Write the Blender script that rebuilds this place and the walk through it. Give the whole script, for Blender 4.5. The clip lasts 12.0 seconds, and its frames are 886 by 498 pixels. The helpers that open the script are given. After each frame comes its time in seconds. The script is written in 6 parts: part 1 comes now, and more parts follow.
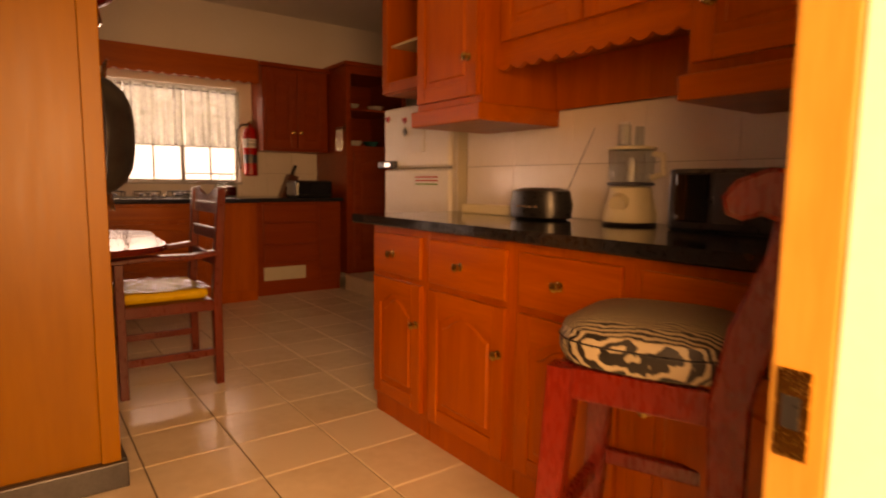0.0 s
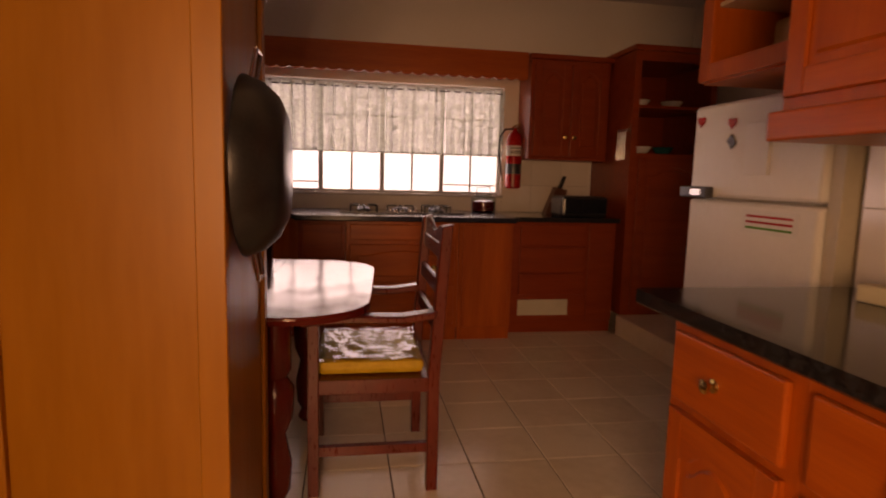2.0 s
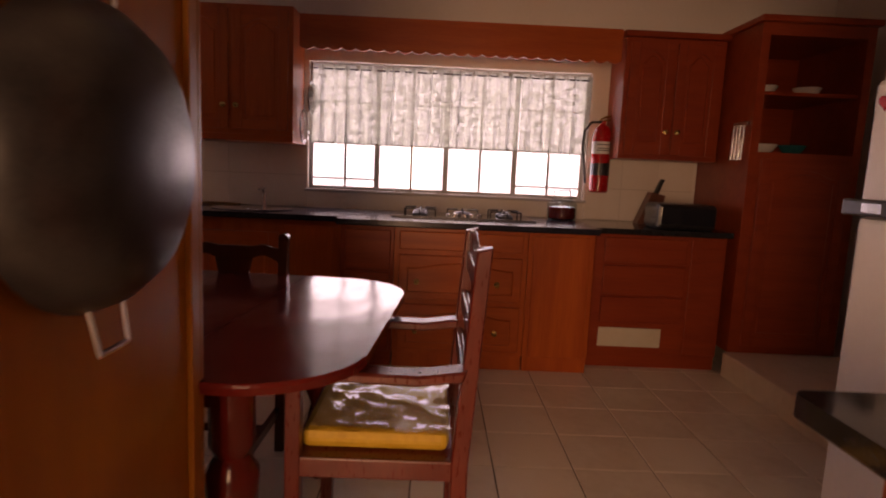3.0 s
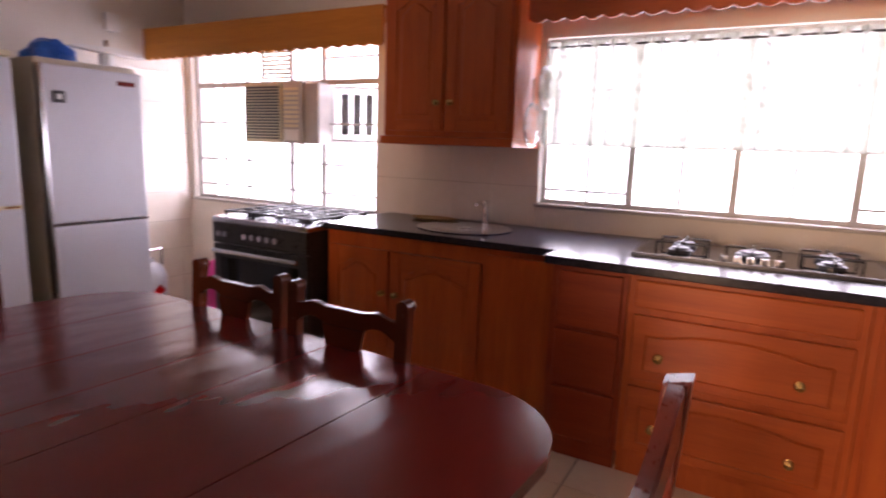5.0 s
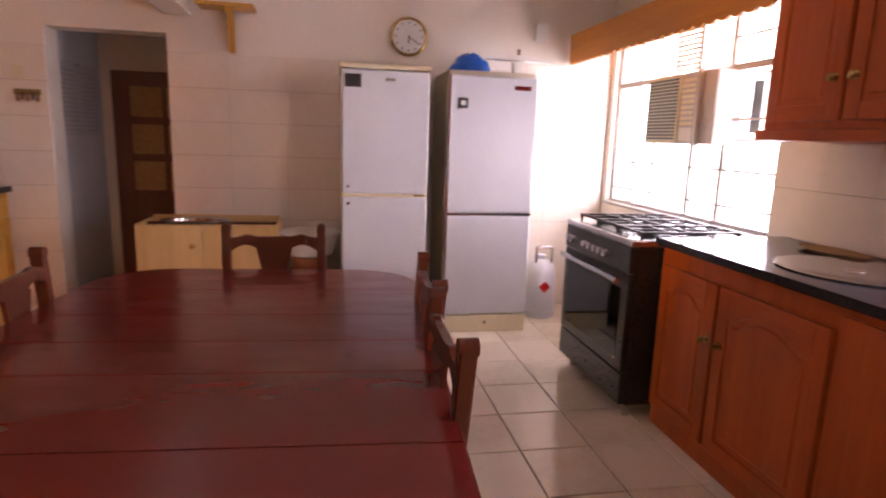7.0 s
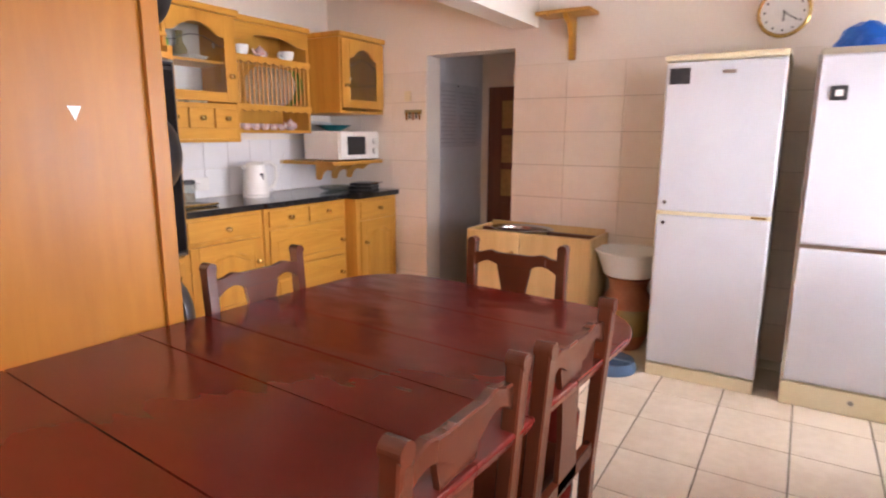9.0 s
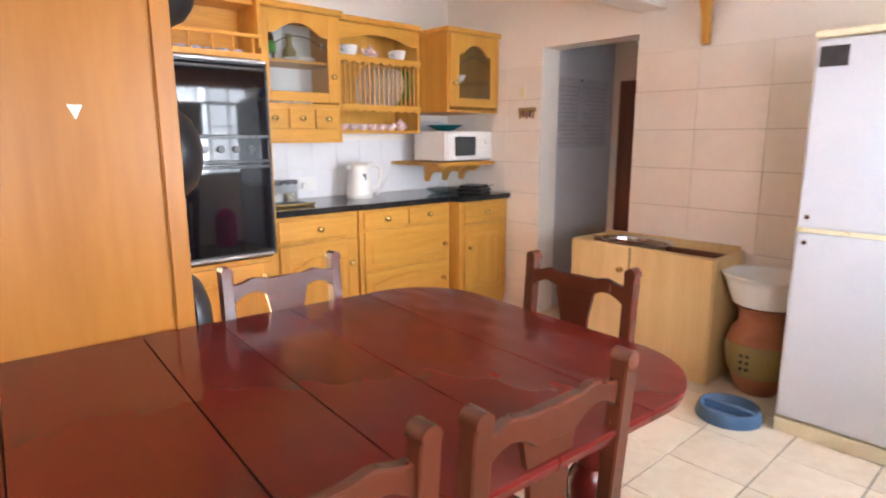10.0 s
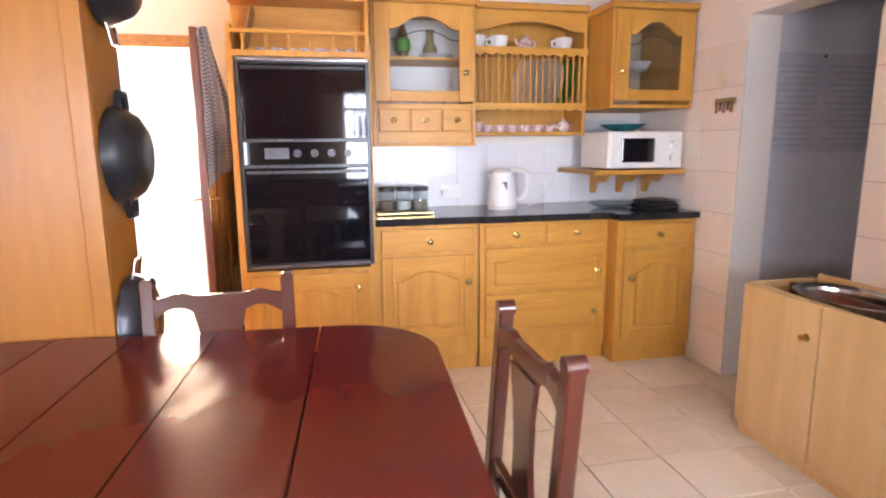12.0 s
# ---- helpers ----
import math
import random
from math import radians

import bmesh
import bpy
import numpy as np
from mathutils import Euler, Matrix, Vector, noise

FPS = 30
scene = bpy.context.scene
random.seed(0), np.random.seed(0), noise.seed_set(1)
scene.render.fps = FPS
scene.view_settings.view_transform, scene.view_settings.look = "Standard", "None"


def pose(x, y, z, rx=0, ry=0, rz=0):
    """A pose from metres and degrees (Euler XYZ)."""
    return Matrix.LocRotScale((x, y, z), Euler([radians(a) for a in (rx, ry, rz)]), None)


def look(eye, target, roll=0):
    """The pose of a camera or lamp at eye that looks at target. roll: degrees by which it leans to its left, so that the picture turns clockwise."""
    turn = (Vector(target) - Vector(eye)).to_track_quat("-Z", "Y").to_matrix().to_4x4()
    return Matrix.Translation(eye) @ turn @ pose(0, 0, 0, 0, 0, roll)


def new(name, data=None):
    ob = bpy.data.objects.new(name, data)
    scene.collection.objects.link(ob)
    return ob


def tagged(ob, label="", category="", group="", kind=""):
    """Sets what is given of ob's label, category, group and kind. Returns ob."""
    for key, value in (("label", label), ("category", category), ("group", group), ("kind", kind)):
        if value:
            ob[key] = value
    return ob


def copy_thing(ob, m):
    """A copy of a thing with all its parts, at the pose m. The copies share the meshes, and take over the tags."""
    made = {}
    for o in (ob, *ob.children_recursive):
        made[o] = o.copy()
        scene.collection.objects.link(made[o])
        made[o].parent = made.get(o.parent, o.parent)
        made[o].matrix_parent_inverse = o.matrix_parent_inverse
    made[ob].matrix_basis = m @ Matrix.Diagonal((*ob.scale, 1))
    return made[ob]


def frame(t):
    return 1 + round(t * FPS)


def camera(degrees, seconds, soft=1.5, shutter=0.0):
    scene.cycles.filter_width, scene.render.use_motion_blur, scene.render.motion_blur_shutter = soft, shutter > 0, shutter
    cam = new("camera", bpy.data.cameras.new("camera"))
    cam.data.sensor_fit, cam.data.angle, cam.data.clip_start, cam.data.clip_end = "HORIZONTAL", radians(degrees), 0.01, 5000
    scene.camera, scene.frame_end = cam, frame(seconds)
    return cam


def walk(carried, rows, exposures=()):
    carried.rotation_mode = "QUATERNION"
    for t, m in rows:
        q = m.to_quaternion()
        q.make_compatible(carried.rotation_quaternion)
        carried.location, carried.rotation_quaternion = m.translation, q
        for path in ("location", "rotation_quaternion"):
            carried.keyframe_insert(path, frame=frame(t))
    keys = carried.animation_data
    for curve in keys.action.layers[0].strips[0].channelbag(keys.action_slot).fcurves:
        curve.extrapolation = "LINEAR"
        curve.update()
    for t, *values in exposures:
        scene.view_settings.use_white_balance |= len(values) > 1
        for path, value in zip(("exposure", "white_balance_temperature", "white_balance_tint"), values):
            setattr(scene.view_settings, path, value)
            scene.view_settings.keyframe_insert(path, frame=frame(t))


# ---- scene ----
cam = camera(74.6, 12.0, soft=2.0, shutter=0.4)
PATH = [
    (0, (0.634, 1.178, 1.042), (1.805, 2.784, 0.819), 0.6),
    (0.5, (0.807, 1.384, 1.081), (1.751, 3.132, 0.851), 1.1),
    (1, (0.963, 1.609, 1.134), (1.685, 3.459, 0.896), 1.3),
    (1.5, (1.044, 1.86, 1.173), (1.518, 3.788, 0.929), 1.5),
    (2, (1.099, 2.161, 1.187), (1.432, 4.117, 0.938), 1.6),
    (2.5, (1.197, 2.452, 1.199), (1.36, 4.429, 0.941), 1.8),
    (2.7, (1.255, 2.604, 1.19), (1.35, 4.585, 0.929), 2.2),
    (4.3, (1.489, 3.47, 1.283), (1.214, 5.429, 0.992), 2.8),
    (4.5, (1.49, 3.669, 1.267), (1.016, 5.587, 0.96), 1.8),
    (5, (1.548, 3.867, 1.332), (0.595, 5.591, 0.986), 2.0),
    (5.5, (1.682, 4.121, 1.303), (0.297, 5.521, 0.954), 2.2),
    (6, (1.734, 4.348, 1.336), (0.119, 5.47, 0.973), 2.2),
    (6.5, (1.784, 4.625, 1.314), (-0.015, 5.419, 0.952), 2.1),
    (7, (1.795, 4.899, 1.305), (-0.135, 5.269, 0.932), 1.9),
    (7.5, (1.727, 5.176, 1.334), (-0.236, 5.158, 0.951), 1.3),
    (7.7, (1.691, 5.268, 1.308), (-0.267, 5.097, 0.938), 1.6),
    (9.3, (1.21, 5.674, 1.34), (-0.374, 4.517, 0.954), 0.0),
    (9.5, (1.116, 5.715, 1.335), (-0.413, 4.484, 0.95), 0.1),
    (10, (0.83, 5.774, 1.326), (-0.484, 4.314, 0.947), -0.1),
    (10.5, (0.529, 5.821, 1.334), (-0.569, 4.195, 0.948), -0.1),
    (11, (0.25, 5.806, 1.305), (-0.715, 4.094, 0.936), -0.2),
    (11.5, (-0.043, 5.814, 1.285), (-0.744, 3.974, 0.936), -0.5),
    (12, (-0.369, 5.783, 1.299), (-0.783, 3.858, 0.946), -0.5),
]
EXPOSURES = [(0, -1.5, 14500, 50), (0.5, -1.3, 14300, 46), (1.0, -1.4, 13500, 46), (1.5, -1.85, 11000, 48), (2.0, -1.95, 9800, 54), (2.7, -1.85, 8600, 56), (4.4, -0.05, 6700, 40), (5.5, -0.25, 6450, 42), (6.5, 0.15, 7000, 42), (7.5, 0.95, 6900, 38), (9.5, 1.6, 6250, 18), (10.5, 1.9, 5850, 13), (11.0, 1.95, 5800, 14), (12, 1.7, 5850, 19)]
walk(cam, [(t, look(eye, target, roll)) for t, eye, target, roll in PATH], EXPOSURES)

# ---- world and light ----
world = bpy.data.worlds.new("sky")
scene.world = world
world.use_nodes = True
wn = world.node_tree.nodes
sky = wn.new("ShaderNodeTexSky")
sky.sky_type = 'NISHITA'
sky.sun_disc = False
sky.sun_elevation = radians(62)
sky.sun_rotation = radians(200)
wn["Background"].inputs[1].default_value = 0.12
world.node_tree.links.new(sky.outputs[0], wn["Background"].inputs[0])
sun = new("sun", bpy.data.lights.new("sun", "SUN"))
sun.data.energy, sun.data.angle, sun.data.color = 3.0, radians(0.5), (1.0, 0.95, 0.86)
sun.matrix_world = look((0, 0, 10), (0.16, 0.45, 9.1))


def window_light(name, eye, target, w, h, watts, color):
    ob = new(name, bpy.data.lights.new(name, "AREA"))
    ob.data.shape, ob.data.size, ob.data.size_y, ob.data.energy, ob.data.color = 'RECTANGLE', w, h, watts, color
    ob.matrix_world = look(eye, target)


window_light("daylight_north_east", (1.4, 7.35, 1.5), (1.4, 6, 1.45), 2.1, 1.0, 75, (0.95, 0.97, 1.0))
window_light("daylight_north_west", (-1.35, 7.4, 1.5), (-1.2, 6, 1.45), 1.3, 1.3, 75, (0.93, 0.96, 1.0))
window_light("daylight_door", (0.5, 0.3, 1.2), (1.3, 2.7, 0.15), 1.4, 1.3, 330, (1.0, 0.74, 0.40))

# ---- materials ----


def material(name, color, rough=0.5, metal=0.0, alpha=None, spec=0.5):
    m = bpy.data.materials.new(name)
    m.use_nodes = True
    b = m.node_tree.nodes["Principled BSDF"]
    b.inputs["Base Color"].default_value = (*color, 1)
    b.inputs["Roughness"].default_value = rough
    b.inputs["Metallic"].default_value = metal
    b.inputs["Specular IOR Level"].default_value = spec
    return m


def varied(name, low, high, scale, rough=0.5, stretch=(1, 1, 1), metal=0.0, bump=0.0, fine=None, rvar=0.1, per_object=0.0, spec=0.5, ripple=0.0):
    """A surface whose colour runs between low and high at two scales, with worn gloss and fine relief."""
    m = material(name, low, rough, metal, spec=spec)
    nt = m.node_tree
    n, k = nt.nodes, nt.links
    b = n["Principled BSDF"]
    tc = n.new("ShaderNodeTexCoord")
    mp = n.new("ShaderNodeMapping")
    mp.inputs["Scale"].default_value = stretch
    k.new(tc.outputs["Object"], mp.inputs["Vector"])
    info = n.new("ShaderNodeObjectInfo")
    shift = n.new("ShaderNodeVectorMath")
    shift.operation = 'ADD'
    k.new(mp.outputs[0], shift.inputs[0])
    k.new(info.outputs["Random"], shift.inputs[1])
    big = n.new("ShaderNodeTexNoise")
    big.inputs["Scale"].default_value = scale
    big.inputs["Detail"].default_value = 5
    big.inputs["Distortion"].default_value = 0.6
    small = n.new("ShaderNodeTexNoise")
    small.inputs["Scale"].default_value = fine or scale * 9
    small.inputs["Detail"].default_value = 4
    k.new(shift.outputs[0], big.inputs["Vector"])
    k.new(shift.outputs[0], small.inputs["Vector"])
    mix = n.new("ShaderNodeMath")
    mix.operation = 'MULTIPLY_ADD'
    mix.inputs[1].default_value = 0.35
    k.new(small.outputs["Fac"], mix.inputs[0])
    half = n.new("ShaderNodeMath")
    half.operation = 'MULTIPLY'
    half.inputs[1].default_value = 0.65
    k.new(big.outputs["Fac"], half.inputs[0])
    k.new(half.outputs[0], mix.inputs[2])
    last = mix
    if per_object:
        add = n.new("ShaderNodeMath")
        add.operation = 'MULTIPLY_ADD'
        add.inputs[1].default_value = per_object
        k.new(info.outputs["Random"], add.inputs[0])
        k.new(mix.outputs[0], add.inputs[2])
        last = add
    ramp = n.new("ShaderNodeValToRGB")
    ramp.color_ramp.elements[0].position, ramp.color_ramp.elements[1].position = 0.32, 0.68
    ramp.color_ramp.elements[0].color, ramp.color_ramp.elements[1].color = (*low, 1), (*high, 1)
    k.new(last.outputs[0], ramp.inputs[0])
    k.new(ramp.outputs[0], b.inputs["Base Color"])
    rr = n.new("ShaderNodeMapRange")
    rr.inputs["To Min"].default_value, rr.inputs["To Max"].default_value = max(rough - rvar, 0.02), rough + rvar
    k.new(small.outputs["Fac"], rr.inputs["Value"])
    k.new(rr.outputs[0], b.inputs["Roughness"])
    if ripple:
        soft = n.new("ShaderNodeTexNoise")
        soft.inputs["Scale"].default_value, soft.inputs["Detail"].default_value = 7, 0.6
        k.new(shift.outputs[0], soft.inputs["Vector"])
        rp = n.new("ShaderNodeBump")
        rp.inputs["Strength"].default_value, rp.inputs["Distance"].default_value = ripple, 0.01
        k.new(soft.outputs["Fac"], rp.inputs["Height"])
        k.new(rp.outputs[0], b.inputs["Normal"])
    if bump:
        bp = n.new("ShaderNodeBump")
        bp.inputs["Strength"].default_value, bp.inputs["Distance"].default_value = bump, 0.004
        k.new(small.outputs["Fac"], bp.inputs["Height"])
        k.new(bp.outputs[0], b.inputs["Normal"])
    return m


UP = (9, 9, 0.7)
ALONG = (0.7, 9, 9)
M = {
    "cherry": varied("orange_varnished_wood", (0.36, 0.066, 0.011), (0.52, 0.115, 0.02), 1.6, 0.34, UP, bump=0.06, spec=0.35),
    "cherry_h": varied("orange_varnished_wood_across", (0.36, 0.066, 0.011), (0.52, 0.115, 0.02), 1.6, 0.34, ALONG, bump=0.06, spec=0.35),
    "redwood": varied("red_stained_panel", (0.23, 0.03, 0.008), (0.33, 0.054, 0.012), 1.6, 0.4, ALONG, bump=0.05, spec=0.35),
    "pine": varied("honey_pine", (0.46, 0.212, 0.03), (0.62, 0.325, 0.056), 1.5, 0.38, UP, bump=0.06, spec=0.35),
    "pine_h": varied("honey_pine_across", (0.46, 0.212, 0.03), (0.62, 0.325, 0.056), 1.5, 0.38, ALONG, bump=0.06, spec=0.35),
    "pelmetwood": varied("amber_varnished_pine", (0.42, 0.145, 0.016), (0.56, 0.215, 0.028), 1.5, 0.38, ALONG, bump=0.06, spec=0.35),
    "panel": varied("veneered_panel", (0.26, 0.093, 0.009), (0.36, 0.14, 0.016), 0.9, 0.36, (4, 4, 0.5), bump=0.03, spec=0.3),
    "mahogany": varied("dark_red_mahogany", (0.099, 0.0118, 0.0085), (0.121, 0.0118, 0.0085), 1.3, 0.17, (1.6, 0.7, 1.6), fine=16, rvar=0.06, spec=0.36, ripple=0.3),
    "chairwood": varied("dark_brown_chair_wood", (0.066, 0.02, 0.009), (0.091, 0.02, 0.009), 1.6, 0.26, (3, 3, 1), fine=9, rvar=0.03),
    "stoolwood": varied("red_painted_wood", (0.14, 0.01, 0.007), (0.21, 0.018, 0.011), 3, 0.28, (4, 4, 1), bump=0.03),
    "carver": varied("dark_red_chair_wood", (0.09, 0.013, 0.008), (0.16, 0.026, 0.014), 3, 0.3, (4, 4, 1), bump=0.03),
    "granite": varied("black_granite", (0.006, 0.006, 0.007), (0.03, 0.03, 0.034), 60, 0.1, fine=400, rvar=0.05),
    "granite_blue": varied("dark_slate_counter", (0.01, 0.011, 0.018), (0.035, 0.036, 0.055), 50, 0.2, fine=300, rvar=0.06, spec=0.28),
    "tile": varied("floor_tile", (0.64, 0.54, 0.4), (0.77, 0.68, 0.54), 2.5, 0.22, per_object=0.25, bump=0.03, rvar=0.08),
    "grout": varied("floor_grout", (0.085, 0.065, 0.045), (0.15, 0.12, 0.085), 20, 0.9),
    "walltile": varied("cream_wall_tile", (0.78, 0.71, 0.62), (0.84, 0.78, 0.70), 2.0, 0.16, per_object=0.12, bump=0.015),
    "whitetile": varied("white_wall_tile", (0.74, 0.74, 0.75), (0.8, 0.8, 0.81), 2.0, 0.14, per_object=0.1, bump=0.015),
    "plaster": varied("cream_painted_plaster", (0.77, 0.71, 0.63), (0.83, 0.78, 0.71), 1.2, 0.7, bump=0.12, fine=60),
    "ceiling": varied("white_ceiling_paint", (0.76, 0.74, 0.7), (0.82, 0.8, 0.77), 1.0, 0.8, bump=0.08, fine=50),
    "joint": varied("pale_tile_joint", (0.4, 0.34, 0.27), (0.5, 0.44, 0.35), 10, 0.85),
    "greywall": varied("grey_corridor_paint", (0.5, 0.51, 0.54), (0.6, 0.61, 0.64), 1.5, 0.45, bump=0.06),
    "fridge": varied("white_fridge_enamel", (0.57, 0.59, 0.64), (0.63, 0.65, 0.7), 3, 0.32, fine=120, bump=0.03),
    "cream_plastic": varied("aged_cream_plastic", (0.72, 0.64, 0.42), (0.79, 0.72, 0.52), 4, 0.45),
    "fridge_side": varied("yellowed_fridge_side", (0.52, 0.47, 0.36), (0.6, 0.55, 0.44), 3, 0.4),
    "white_plastic": varied("white_plastic", (0.76, 0.75, 0.71), (0.82, 0.81, 0.78), 5, 0.35),
    "steel": varied("stainless_steel", (0.5, 0.5, 0.51), (0.62, 0.62, 0.63), 8, 0.2, metal=1.0, fine=200),
    "chrome": material("chrome", (0.8, 0.8, 0.82), 0.08, 1.0),
    "brass": varied("aged_brass", (0.45, 0.3, 0.1), (0.62, 0.45, 0.18), 30, 0.25, metal=1.0),
    "iron": varied("black_cast_iron", (0.007, 0.007, 0.008), (0.024, 0.023, 0.024), 12, 0.36, fine=150, bump=0.08, spec=0.35),
    "black": varied("black_plastic", (0.012, 0.012, 0.013), (0.025, 0.025, 0.027), 8, 0.3),
    "blackglass": material("black_oven_glass", (0.006, 0.006, 0.008), 0.04, 0.0, spec=0.45),
    "darkgrey": varied("dark_grey_metal", (0.05, 0.05, 0.055), (0.09, 0.09, 0.095), 12, 0.35, metal=0.6),
    "paint_frame": varied("cream_steel_window_paint", (0.42, 0.40, 0.38), (0.52, 0.5, 0.47), 8, 0.4, bump=0.05),
    "red": varied("red_enamel", (0.42, 0.012, 0.012), (0.52, 0.022, 0.02), 6, 0.25),
    "white": material("white_label", (0.8, 0.8, 0.78), 0.5),
    "porcelain": varied("white_porcelain", (0.78, 0.77, 0.74), (0.84, 0.83, 0.8), 6, 0.12),
    "rosecup": varied("rose_printed_porcelain", (0.55, 0.2, 0.16), (0.86, 0.84, 0.8), 45, 0.14, fine=90),
    "bluewhite": varied("blue_printed_porcelain", (0.12, 0.16, 0.4), (0.84, 0.84, 0.84), 50, 0.14, fine=100),
    "green": varied("green_glazed_plate", (0.06, 0.22, 0.04), (0.12, 0.36, 0.07), 8, 0.2),
    "teal": varied("teal_glass", (0.01, 0.13, 0.15), (0.03, 0.22, 0.24), 8, 0.15),
    "blueplastic": varied("slate_blue_plastic", (0.06, 0.12, 0.22), (0.09, 0.17, 0.29), 6, 0.4),
    "bluebag": varied("bright_blue_plastic_bag", (0.0, 0.09, 0.5), (0.01, 0.16, 0.65), 8, 0.35, bump=0.4),
    "terracotta": varied("painted_terracotta", (0.3, 0.1, 0.045), (0.42, 0.17, 0.08), 5, 0.6, bump=0.1),
    "ochre": varied("ochre_pot_glaze", (0.3, 0.22, 0.06), (0.2, 0.17, 0.08), 8, 0.45),
    "yellowcloth": varied("yellow_seat_fabric", (0.5, 0.3, 0.02), (0.68, 0.45, 0.05), 6, 0.6, bump=0.1),
    "pink": material("pink_plastic", (0.6, 0.03, 0.25), 0.4),
    "lightwood": varied("pale_oak_laminate", (0.58, 0.37, 0.14), (0.7, 0.48, 0.22), 1.3, 0.45, (8, 8, 0.6), bump=0.03),
    "darkwood": varied("dark_wood_door", (0.1, 0.03, 0.015), (0.17, 0.06, 0.03), 2, 0.4, UP, bump=0.06),
    "jambwood": varied("yellow_varnished_frame", (0.36, 0.17, 0.045), (0.5, 0.27, 0.085), 2, 0.35, UP, bump=0.1),
    "ground": varied("pale_concrete_paving", (0.4, 0.37, 0.32), (0.5, 0.47, 0.42), 1.5, 0.85, bump=0.2),
    "dark_inside": varied("dark_cabinet_inside", (0.1, 0.05, 0.025), (0.16, 0.08, 0.04), 4, 0.6),
    "cream_inside": varied("cream_cabinet_inside", (0.6, 0.5, 0.36), (0.68, 0.58, 0.44), 4, 0.6),
    "bamboo": varied("wicker", (0.3, 0.17, 0.06), (0.45, 0.28, 0.1), 30, 0.6, bump=0.2),
    "paper": varied("white_paper", (0.72, 0.72, 0.7), (0.8, 0.8, 0.78), 14, 0.8),
    "vent": varied("cream_vent_slot", (0.55, 0.5, 0.38), (0.62, 0.57, 0.45), 10, 0.6),
    "notice": varied("faded_grey_notice", (0.42, 0.43, 0.47), (0.5, 0.51, 0.55), 9, 0.3),
    "notice_print": varied("faded_print", (0.33, 0.34, 0.38), (0.4, 0.41, 0.45), 20, 0.5),
    "rubber": material("black_rubber", (0.015, 0.015, 0.015), 0.5),
    "potmetal": varied("red_enamel_pot", (0.1, 0.008, 0.006), (0.16, 0.014, 0.01), 6, 0.2),
}


def glass(name, tint, rough=0.02, gloss=0.05):
    """Thin clear pane: mostly lets light through, with a glossy reflection."""
    m = bpy.data.materials.new(name)
    m.use_nodes = True
    n, k = m.node_tree.nodes, m.node_tree.links
    n.remove(n["Principled BSDF"])
    t, g, x = n.new("ShaderNodeBsdfTransparent"), n.new("ShaderNodeBsdfGlossy"), n.new("ShaderNodeMixShader")
    t.inputs[0].default_value = (*tint, 1)
    g.inputs["Roughness"].default_value = rough
    x.inputs[0].default_value = gloss
    k.new(t.outputs[0], x.inputs[1])
    k.new(g.outputs[0], x.inputs[2])
    k.new(x.outputs[0], n["Material Output"].inputs[0])
    return m



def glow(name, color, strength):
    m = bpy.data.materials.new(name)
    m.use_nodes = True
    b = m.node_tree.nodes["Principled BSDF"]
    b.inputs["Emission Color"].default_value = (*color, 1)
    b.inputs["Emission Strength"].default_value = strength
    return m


# emission for the sheet that stands in for bright daylight outdoors
M["daylight_glow"] = glow("daylight_glow", (0.95, 0.97, 1.0), 5.5)
M["glass"] = glass("clear_glass", (0.93, 0.95, 0.95))
M["jarglass"] = glass("jar_glass", (0.8, 0.84, 0.84))
M["plasticfilm"] = glass("clear_plastic_film", (0.9, 0.9, 0.88), 0.12, 0.2)


def lace():
    m = bpy.data.materials.new("lace_curtain")
    m.use_nodes = True
    n, k = m.node_tree.nodes, m.node_tree.links
    n.remove(n["Principled BSDF"])
    d, t, x, a, y = (n.new("ShaderNodeBsdfDiffuse"), n.new("ShaderNodeBsdfTransparent"), n.new("ShaderNodeMixShader"),
                     n.new("ShaderNodeBsdfTranslucent"), n.new("ShaderNodeMixShader"))
    tc, v, r = n.new("ShaderNodeTexCoord"), n.new("ShaderNodeTexNoise"), n.new("ShaderNodeMapRange")
    v.inputs["Scale"].default_value = 26
    v.inputs["Detail"].default_value = 3
    k.new(tc.outputs["Object"], v.inputs["Vector"])
    r.inputs["From Min"].default_value, r.inputs["From Max"].default_value = 0.42, 0.6
    r.inputs["To Min"].default_value, r.inputs["To Max"].default_value = 0.04, 0.24
    k.new(v.outputs["Fac"], r.inputs["Value"])
    d.inputs[0].default_value = (0.55, 0.58, 0.51, 1)
    a.inputs[0].default_value = (0.3, 0.32, 0.27, 1)
    y.inputs[0].default_value = 0.5
    k.new(d.outputs[0], y.inputs[1])
    k.new(a.outputs[0], y.inputs[2])
    k.new(r.outputs[0], x.inputs[0])
    k.new(y.outputs[0], x.inputs[1])
    k.new(t.outputs[0], x.inputs[2])
    k.new(x.outputs[0], n["Material Output"].inputs[0])
    return m


M["lace"] = lace()


